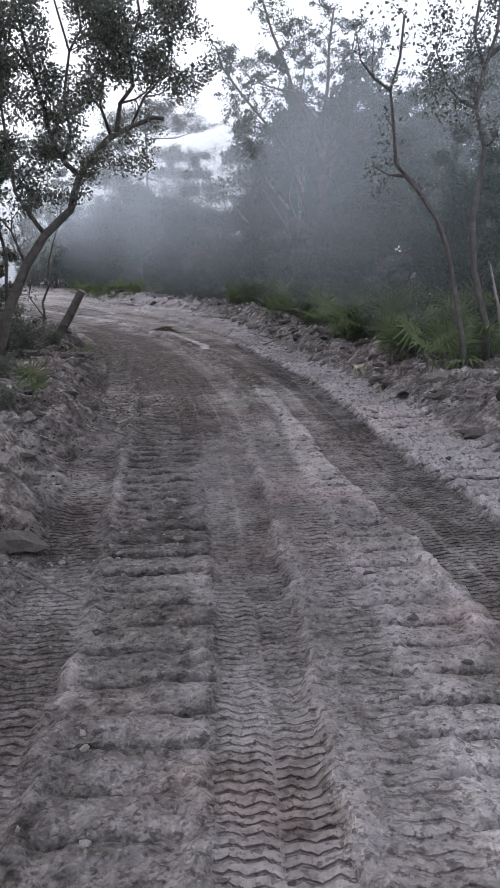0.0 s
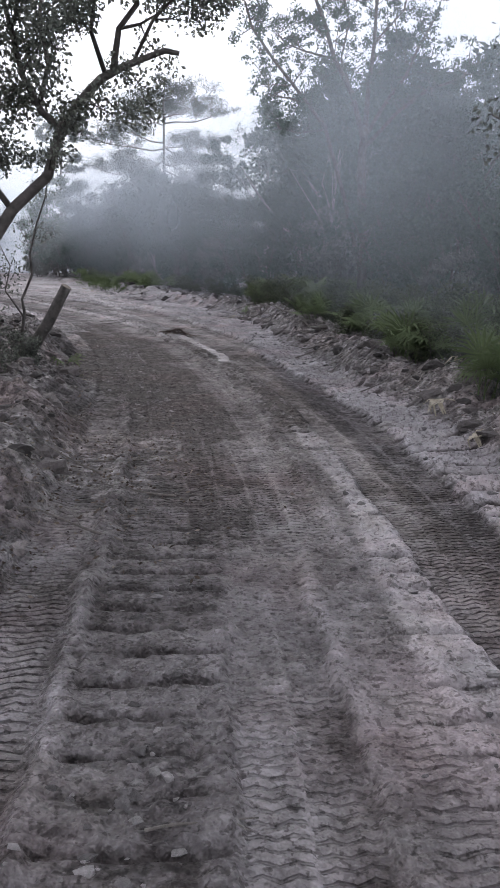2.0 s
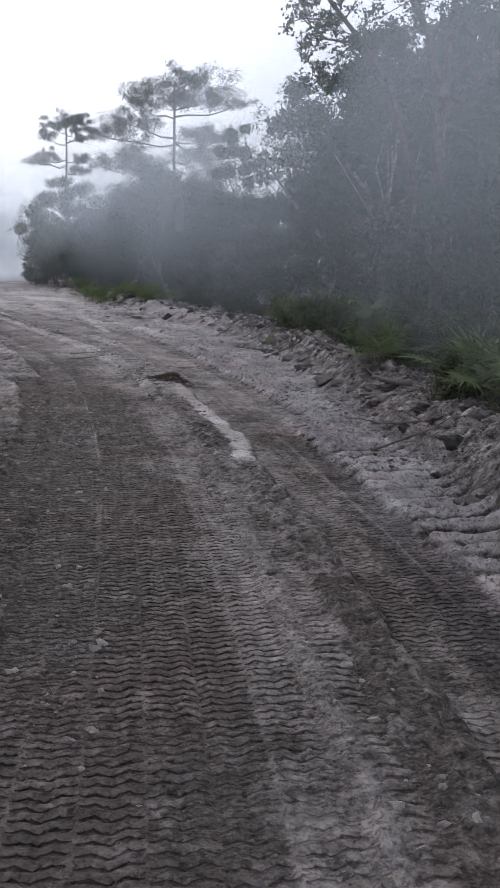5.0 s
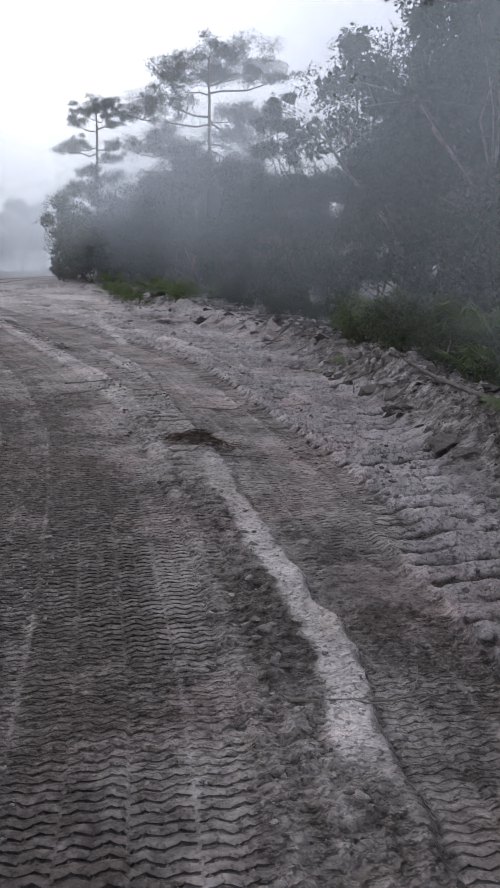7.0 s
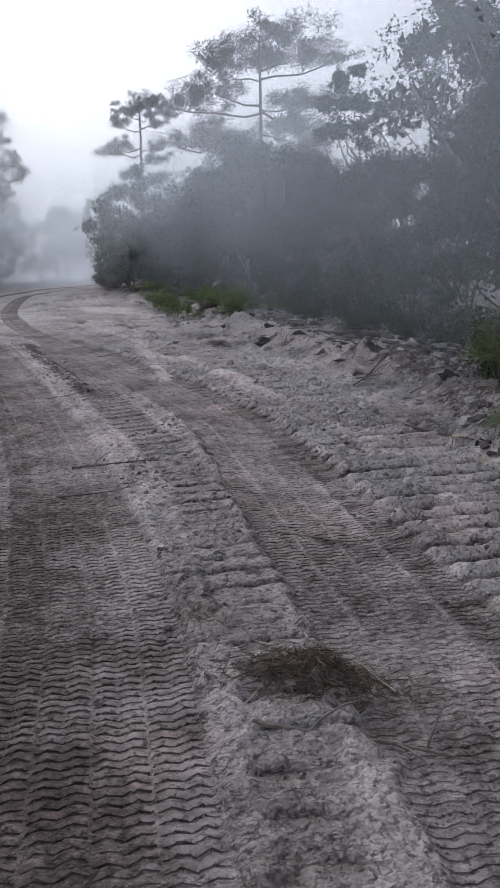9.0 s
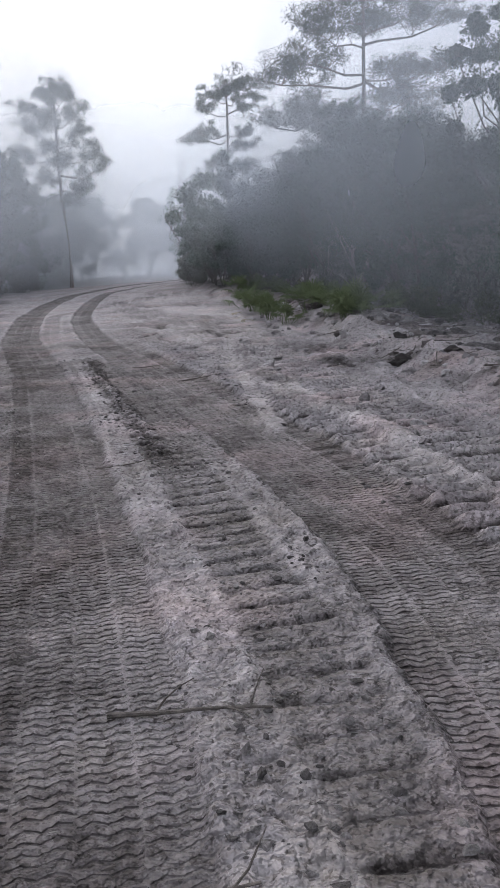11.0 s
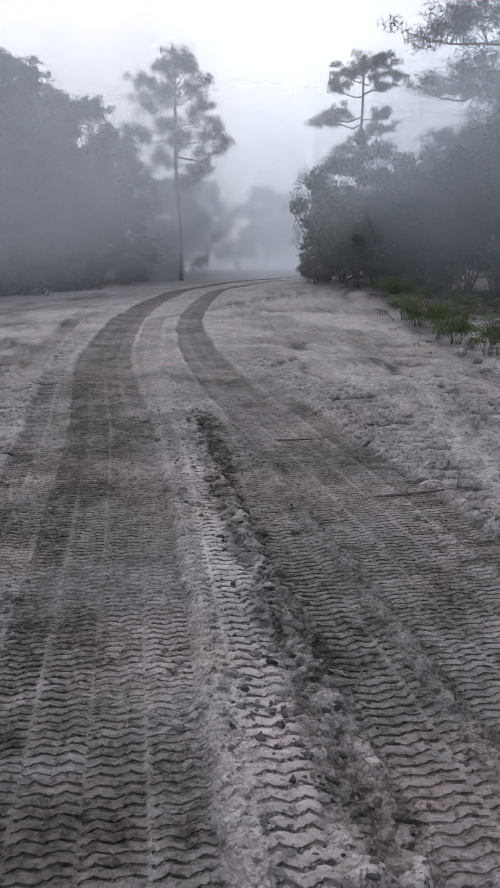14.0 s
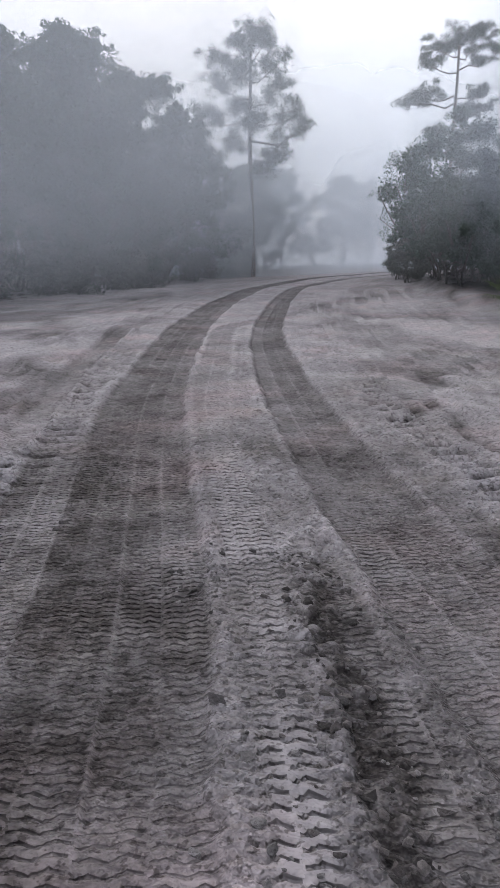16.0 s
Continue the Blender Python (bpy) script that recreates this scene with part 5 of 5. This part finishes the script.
for x, yy, sz, k in ((-21.8, 40.5, 1.1, 0), (-21.6, 43.2, 1.0, 1), (-22.4, 46.0, 1.1, 0), (-22.4, 49.0, 1.05, 1), (-22.8, 52.0, 1.0, 0), (-23.0, 55.0, 1.0, 1), (-23.4, 58.2, 1.0, 0), (-23.8, 62, 0.95, 2), (-24.4, 66, 1.0, 1),
                    (-24, 73, 1.0, 0), (-23, 80, 1.1, 2), (-21.5, 86, 1.2, 1), (-20, 91, 1.2, 0), (-16, 94, 1.3, 0), (-10, 96, 1.3, 2), (-5, 92, 1.3, 1), (-19, 97, 1.3, 2), (-24.5, 37, 1.2, 1), (-26, 33, 1.2, 1)):
    put_oak(k, x, yy, rng.uniform(0, 360), sz)
yy = 35.5
while yy < 66:
    put_oak(3, float(EDGE_L.x(yy)) - rng.uniform(1.8, 2.6), yy, rng.uniform(0, 360), rng.uniform(0.95, 1.3))
    yy += 1.5
for x, yy in ((-20.3, 40), (-20.2, 42.2), (-20.6, 44), (-21.0, 46), (-21.3, 48), (-21.8, 50.5), (-22.3, 53), (-22.8, 56), (-23.1, 59), (-23.3, 62)):
    put_bush(2, x, yy, rng.uniform(0, 360), rng.uniform(1.5, 2.0))


# ---- drifting smoke ----
def smoke_sheet(line, height, mat, label, wobble=0.6, seed=0, fade=(0.15, 0.15), thick=None):
    """One curved sheet of thin smoke over a line of ground points; thick: where it thins out along y."""
    rs = np.random.RandomState(seed)
    p = np.asarray(line, dtype=float)
    d = np.concatenate([[0], np.cumsum(np.hypot(*np.diff(p, axis=0).T))])
    u = np.linspace(0, d[-1], 40)
    x, y = np.interp(u, d, p[:, 0]), np.interp(u, d, p[:, 1])
    rows = 16
    v, f, edge = [], [], []
    for j in range(rows):
        for i in range(40):
            z = -0.6 + (height + 0.6) * j / (rows - 1)
            v.append((x[i] + wobble * math.sin(i * 0.5 + j * 0.7 + seed), y[i] + wobble * math.cos(i * 0.37 + j * 0.5 + seed), z))
            q = i / 39
            edge.append(float(step(0, fade[0], np.array(q)) * step(0, fade[1], np.array(1 - q)) * (thick(y[i]) if thick else 1.0)))
    for j in range(rows - 1):
        for i in range(39):
            a = j * 40 + i
            f.append((a, a + 1, a + 41, a + 40))
    ob = mesh_object("smoke_haze", v, f, mat, smooth=True)
    ob.data.attributes.new("edge", "FLOAT", "POINT").data.foreach_set("value", edge)
    return tagged(ob, label, "haze", kind="stuff")


def beside_edge(off, y0, y1):
    out = []
    for yy in np.linspace(y0, y1, 16):
        sl = float(np.interp(yy, YS, EDGE_R.slope))
        out.append((float(EDGE_R.x(yy)) + off * math.sqrt(1 + sl * sl), yy))
    return out


for k, (off, foot, lift) in enumerate(((-0.9, 1.4, 4.2), (0.5, -0.6, 3.2), (0.8, -0.6, 2.6))):
    smoke_sheet(beside_edge(off, -6, 57), 60, smoke_material("smoke_wood", 0.25, 3.4, 6.3, lift, 1.0, foot), "thin grey smoke hanging at the edge of the wood", 0.08, 1 + 7 * k, (0.05, 0.32),
                lambda yy: 0.06 + 0.80 * float(step(5, 12, np.array(yy))) + 0.14 * float(step(12, 30, np.array(yy))))
smoke_sheet(beside_edge(4.6, 2, 50), 60, smoke_material("smoke_wood_deep", 0.24, 2.5, 11.0, 0.0, 1.0), "thin grey smoke hanging among the oaks", 0.2, 2, (0.06, 0.4))
for k, off in enumerate((0.0, 0.9)):
    smoke_sheet(((-60, 12), (-24, 27 - off), (-16.4 + off, 34), (-15.4 + off, 42), (-16.4 + off, 48.5), (-18.8 + off, 55), (-20.5 + off, 62)), 60, smoke_material("smoke_inner", 0.16, 8.0, 18, 2.0, 1.0),
                "thin grey smoke in front of the inner wood", 0.3, 3 + 5 * k, (0.3, 0.3))
smoke_sheet(((-90, 20), (-24, 25), (-18, 33), (-14.5, 43), (-13, 46), (-11.5, 46.5), (-8, 45.5), (-3, 43), (10, 40), (30, 44)), 60, smoke_material("smoke_near", 0.235, 6.0, 17, 3.0, 1.0),
            "veil of pale smoke drifting over the road", 0.4, 9, (0.2, 0.3))
for k, (far, dens, top) in enumerate(((8.0, 0.20, 13), (17.0, 0.36, 15), (28.0, 0.60, 18), (40.0, 0.90, 20))):
    smoke_sheet(((-90 - far, 20 + far), (-24, 38 + far), (-18.6, 47 + far), (-15.0, 51 + far * 1.2), (-8, 56 + far * 1.2), (60 + far, 90 + far)), 60,
                smoke_material("smoke_far", dens, 2.0, top, 2.0 if k < 1 else 0.0), "bank of pale smoke drifting over the road", 0.5, 10 + k, (0.2, 0.2))


# ---- loose things on the ground ----
def on_bank(rng, side, y0, y1, near, far):
    yy = rng.uniform(y0, y1)
    line, sign = (EDGE_R, 1) if side == "r" else (EDGE_L, -1)
    sl = float(np.interp(yy, YS, line.slope))
    return float(line.x(yy)) + sign * math.sqrt(1 + sl * sl) * rng.uniform(near, far), yy


def heights(pts):
    a = np.array(pts, dtype=float)
    return relief(a[:, 0], a[:, 1])[0]


def lumps(name, pts, sizes, mat, label, category, seed):
    """Many broken lumps of earth in one mesh; the larger ones have more facets and a rougher skin."""
    rng = random.Random(seed)
    shapes = []
    for level in (1, 2):
        shape = bmesh.new()
        bmesh.ops.create_icosphere(shape, subdivisions=level, radius=1.0)
        shapes.append(([v.co.copy() for v in shape.verts], [[v.index for v in f.verts] for f in shape.faces]))
        shape.free()
    vs, fs = [], []
    for (x, yy), z, r in zip(pts, heights(pts), sizes):
        base, faces = shapes[1 if r > 0.045 else 0]
        b = len(vs)
        turn = Euler((rng.uniform(0, 6), rng.uniform(0, 6), rng.uniform(0, 6))).to_matrix()
        sq = Vector((rng.uniform(0.7, 1.5), rng.uniform(0.6, 1.2), rng.uniform(0.45, 0.85)))
        shift = Vector((rng.uniform(0, 50), rng.uniform(0, 50), rng.uniform(0, 50)))
        for c in base:
            k = 1.0 + 0.8 * noise.noise(c * 1.1 + shift) + 0.6 * noise.noise(c * 2.6 + shift)
            q = turn @ (c * k * rng.uniform(0.88, 1.1))
            vs.append((x + q.x * sq.x * r, yy + q.y * sq.y * r, float(z) + q.z * sq.z * r + 0.05 * r))
        fs += [[i + b for i in f] for f in faces]
    return tagged(mesh_object(name, vs, fs, mat), label, category, kind="stuff")


def soil_material(name, a, b):
    m, t, p = material(name)
    g = t.nodes.new("ShaderNodeNewGeometry")
    tone = ramp(t, g.outputs["Random Per Island"], (0.0, a), (1.0, b))
    fine = ramp(t, noise_tex(t, 60, 5, 0.7), (0.3, (0.6, 0.6, 0.6)), (0.7, (1.2, 1.2, 1.2)))
    t.links.new(mixed(t, 1.0, tone, fine, "MULTIPLY"), p.inputs["Base Color"])
    p.inputs["Roughness"].default_value = 0.95
    bumped(t, p, noise_tex(t, 45, 5, 0.7), 0.9, 0.02)
    return m


DARK_SOIL = soil_material("dark_soil", (0.026, 0.021, 0.019), (0.19, 0.165, 0.158))
PALE_SOIL = soil_material("pale_soil", (0.16, 0.145, 0.145), (0.46, 0.43, 0.43))
CRUST = soil_material("sand_crust", (0.06, 0.053, 0.052), (0.24, 0.22, 0.215))
rng = random.Random(900)
pts = [on_bank(rng, "r", 3, 20, -0.22, 1.0) for _ in range(1100)] + [on_bank(rng, "l", 1, 15, -0.1, 1.3) for _ in range(1000)]
lumps("dirt_clods", pts, [0.008 + 0.08 * rng.random() ** 4 for _ in pts], DARK_SOIL, "dark clods of root-bound earth on the spoil banks", "clods", 1)
pts = [on_bank(rng, "r", 17, 36, -0.3, 2.6) for _ in range(1100)] + [on_bank(rng, "r", 20, 34, -1.6, 0.2) for _ in range(220)]
lumps("sand_clods", pts, [0.010 + 0.075 * rng.random() ** 3.5 for _ in pts], PALE_SOIL, "pale clods of pushed-up sand beside the road", "clods", 2)
pts = [on_bank(rng, "r", 18, 38, -0.1, 2.2) for _ in range(420)] + [on_bank(rng, "l", 17, 44, -0.3, 1.2) for _ in range(260)]
lumps("root_clods", pts, [0.015 + 0.085 * rng.random() ** 2.5 for _ in pts], DARK_SOIL, "dark clods of root-bound soil on the pushed-up sand", "clods", 6)
pts = []
while len(pts) < 5000:
    yy = rng.uniform(0.3, 27)
    x = float(MIDDLE.x(yy)) + rng.uniform(-1.7, 1.7)
    if min(abs(x - float(RUT_L.x(yy))), abs(x - float(RUT_R.x(yy)))) > 0.30 and not (x < 0.75 and 4.6 < yy < 8.2) and noise.noise(Vector((x * 1.6, yy * 0.9, 3.0))) > rng.uniform(-0.25, 0.35):
        pts.append((x, yy))
strip = []
for k in range(900):
    yy = rng.uniform(21.2, 27)
    strip.append((float(RUBBLE.x(yy)) + rng.gauss(0, 0.09), yy))
lumps("strip_crumbs", strip, [0.005 + 0.018 * rng.random() ** 2.5 for _ in strip], DARK_SOIL, "dark damp crumbs of broken soil between the wheel marks", "crumbs", 5)
lumps("road_crumbs", pts, [0.005 + 0.017 * rng.random() ** 2.2 for _ in pts], CRUST, "crumbs of broken sandy crust on the road", "crumbs", 3)


def dead_leaves(pts, size, seed, label):
    rs = np.random.RandomState(seed)
    z = heights(pts)
    c = np.array([(x, yy, zz + 0.008) for (x, yy), zz in zip(pts, z)])
    v, n = leaves_mesh(rs, c, size, size * 0.5, 0.75)
    return tagged(leaf_object("leaf_litter", v, n, LITTER, None), label, "leaf litter", kind="stuff")


LITTER = leaf_material("dead_leaf", (0.035, 0.026, 0.021), (0.085, 0.064, 0.05), (0.20, 0.165, 0.14))
pts = [on_bank(rng, "l", 0.5, 15, -0.25, 1.6) for _ in range(3500)] + [on_bank(rng, "r", 2, 21, -0.1, 1.9) for _ in range(4000)]
pts += [(rng.gauss(0.1, 0.4), rng.gauss(6.2, 0.7)) for _ in range(700)]
dead_leaves(pts, 0.030, 4, "brown fallen oak leaves strewn on the banks")


def stick_mesh(seed, length, r, forks):
    rng = random.Random(seed)
    w = Wood()
    pts = wander(rng, (-length / 2, 0, 0), (1, 0, 0), length, 7, 0.10)
    for q in pts:
        q.z = abs(q.z) * 0.25
    w.limb(pts, r, r * 0.4, 6, rng)
    for k in range(forks):
        i = rng.randint(2, 6)
        side = wander(rng, pts[i], (0.6, rng.choice((-1, 1)) * 0.7, 0.25), length * 0.3, 3, 0.15)
        w.limb(side, r * 0.5, r * 0.2, 4)
    me = bpy.data.meshes.new("stick")
    me.from_pydata([tuple(v) for v in w.v], [], w.f)
    return me


STICKS = [(stick_mesh(1, 0.35, 0.006, 1), DEADWOOD), (stick_mesh(2, 0.55, 0.009, 2), DEADWOOD), (stick_mesh(3, 0.8, 0.014, 3), DEADWOOD), (stick_mesh(4, 0.3, 0.005, 0), STRAW)]
for me, mt in STICKS:
    me.materials.append(mt)


def stick(x, yy, turn, k, size=1.0, label="thin dry broken twig lying on the sand", tilt=0.0, lift=0.0, name="twig"):
    ob = new(name, STICKS[k][0])
    tagged(ob, label, "twig", "twigs on the ground")
    s1 = 0.3 * size
    a = radians(turn)
    z0, z1 = heights([(x - s1 * math.cos(a), yy - s1 * math.sin(a)), (x + s1 * math.cos(a), yy + s1 * math.sin(a))])
    pitch = -math.degrees(math.atan2(float(z1 - z0), 2 * s1))
    ob.matrix_basis = pose(x, yy, float(z0 + z1) / 2 + 0.006 + lift, 0, max(-30, min(30, pitch)) + tilt, turn) @ Matrix.Diagonal((size, size, size, 1))
    return ob


for k in range(110):
    x, yy = on_bank(rng, "r", 4, 30, -0.2, 1.2)
    stick(x, yy, rng.uniform(0, 360), rng.choice((0, 1, 1, 2)), rng.uniform(0.6, 1.3), "dead grey twig on the spoil bank")
for k in range(26):
    x, yy = on_bank(rng, "l", 0.8, 14, -0.2, 1.2)
    stick(x, yy, rng.uniform(0, 360), rng.choice((0, 0, 1, 1)), rng.uniform(0.5, 0.9), "dead dark twig in the leaf litter")
for x, yy, turn, k, sz in ((0.72, 12.05, 12, 1, 0.9), (0.98, 11.0, 25, 1, 0.8), (-0.15, 15.2, -12, 2, 0.8), (-0.05, 15.62, 120, 3, 0.7), (-0.42, 15.75, 150, 3, 0.8), (-0.33, 15.9, 100, 3, 0.6),
                           (-0.5, 15.35, 60, 3, 0.7), (-0.25, 17.0, -20, 1, 1.0), (-1.75, 17.7, 8, 1, 1.0), (-1.35, 17.2, 30, 0, 1.0), (-1.9, 18.4, 5, 2, 0.7), (-0.85, 18.6, 100, 0, 0.7),
                           (0.35, 5.9, 170, 1, 0.9), (0.2, 6.6, 10, 1, 0.8), (0.15, 5.2, 160, 1, 1.0), (0.9, 3.2, 15, 0, 0.8), (-5.0, 26.4, 20, 1, 0.9), (-3.9, 25.2, 10, 2, 0.7), (-3.3, 21.3, 10, 1, 0.8),
                           (0.3, 2.2, 150, 1, 0.8), (-4.9, 29.4, 20, 1, 1.0), (0.55, 19.3, -50, 2, 0.9), (1.1, 18.0, -30, 2, 1.0)):
    stick(x, yy, turn, k, sz)

# matted bundle of brown pine needles run over on the ridge
rs = np.random.RandomState(70)
c = np.stack([rs.normal(-0.28, 0.15, 1000), rs.normal(15.55, 0.075, 1000), np.zeros(1000)], 1)
c[:, 2] = heights(c[:, :2]) + rs.uniform(0.0, 0.045, 1000) * np.exp(-(((c[:, 0] + 0.28) / 0.2) ** 2 + ((c[:, 1] - 15.55) / 0.1) ** 2))
v, n = leaves_mesh(rs, c, 0.11, 0.006, 0.8)
tagged(leaf_object("pine_straw", v - np.array([-0.28, 15.55, 0.0]), n, NEEDLE_BROWN, None), "matted bundle of brown pine straw on the track", "pine straw").location = (-0.28, 15.55, 0)


def fallen_log():
    rng = random.Random(61)
    way = ((1.49, 17.8), (1.70, 16.6), (1.88, 15.6), (2.02, 14.7), (2.12, 14.1), (2.20, 13.5))
    zs = heights(way)
    o = Vector((1.88, 15.6, float(zs[2])))
    w = Wood()
    pts = [Vector((x, yy, float(z) + 0.05 + 0.03 * math.sin(k * 1.7))) - o for k, ((x, yy), z) in enumerate(zip(way, zs))]
    w.limb(pts, 0.015, 0.030, 8, rng)
    w.limb([pts[1], pts[1] + Vector((0.1, 0.1, 0.18)), pts[1] + Vector((0.16, 0.25, 0.3))], 0.012, 0.005, 5)
    w.limb([pts[3], pts[3] + Vector((-0.1, -0.08, 0.1)), pts[3] + Vector((-0.18, -0.2, 0.1))], 0.012, 0.005, 5)
    ob = thing("fallen_branch", o, "grey fallen branch lying along the spoil bank", "branch")
    mesh_object("limb", w.v, w.f, DEADWOOD, ob, smooth=True)


fallen_log()
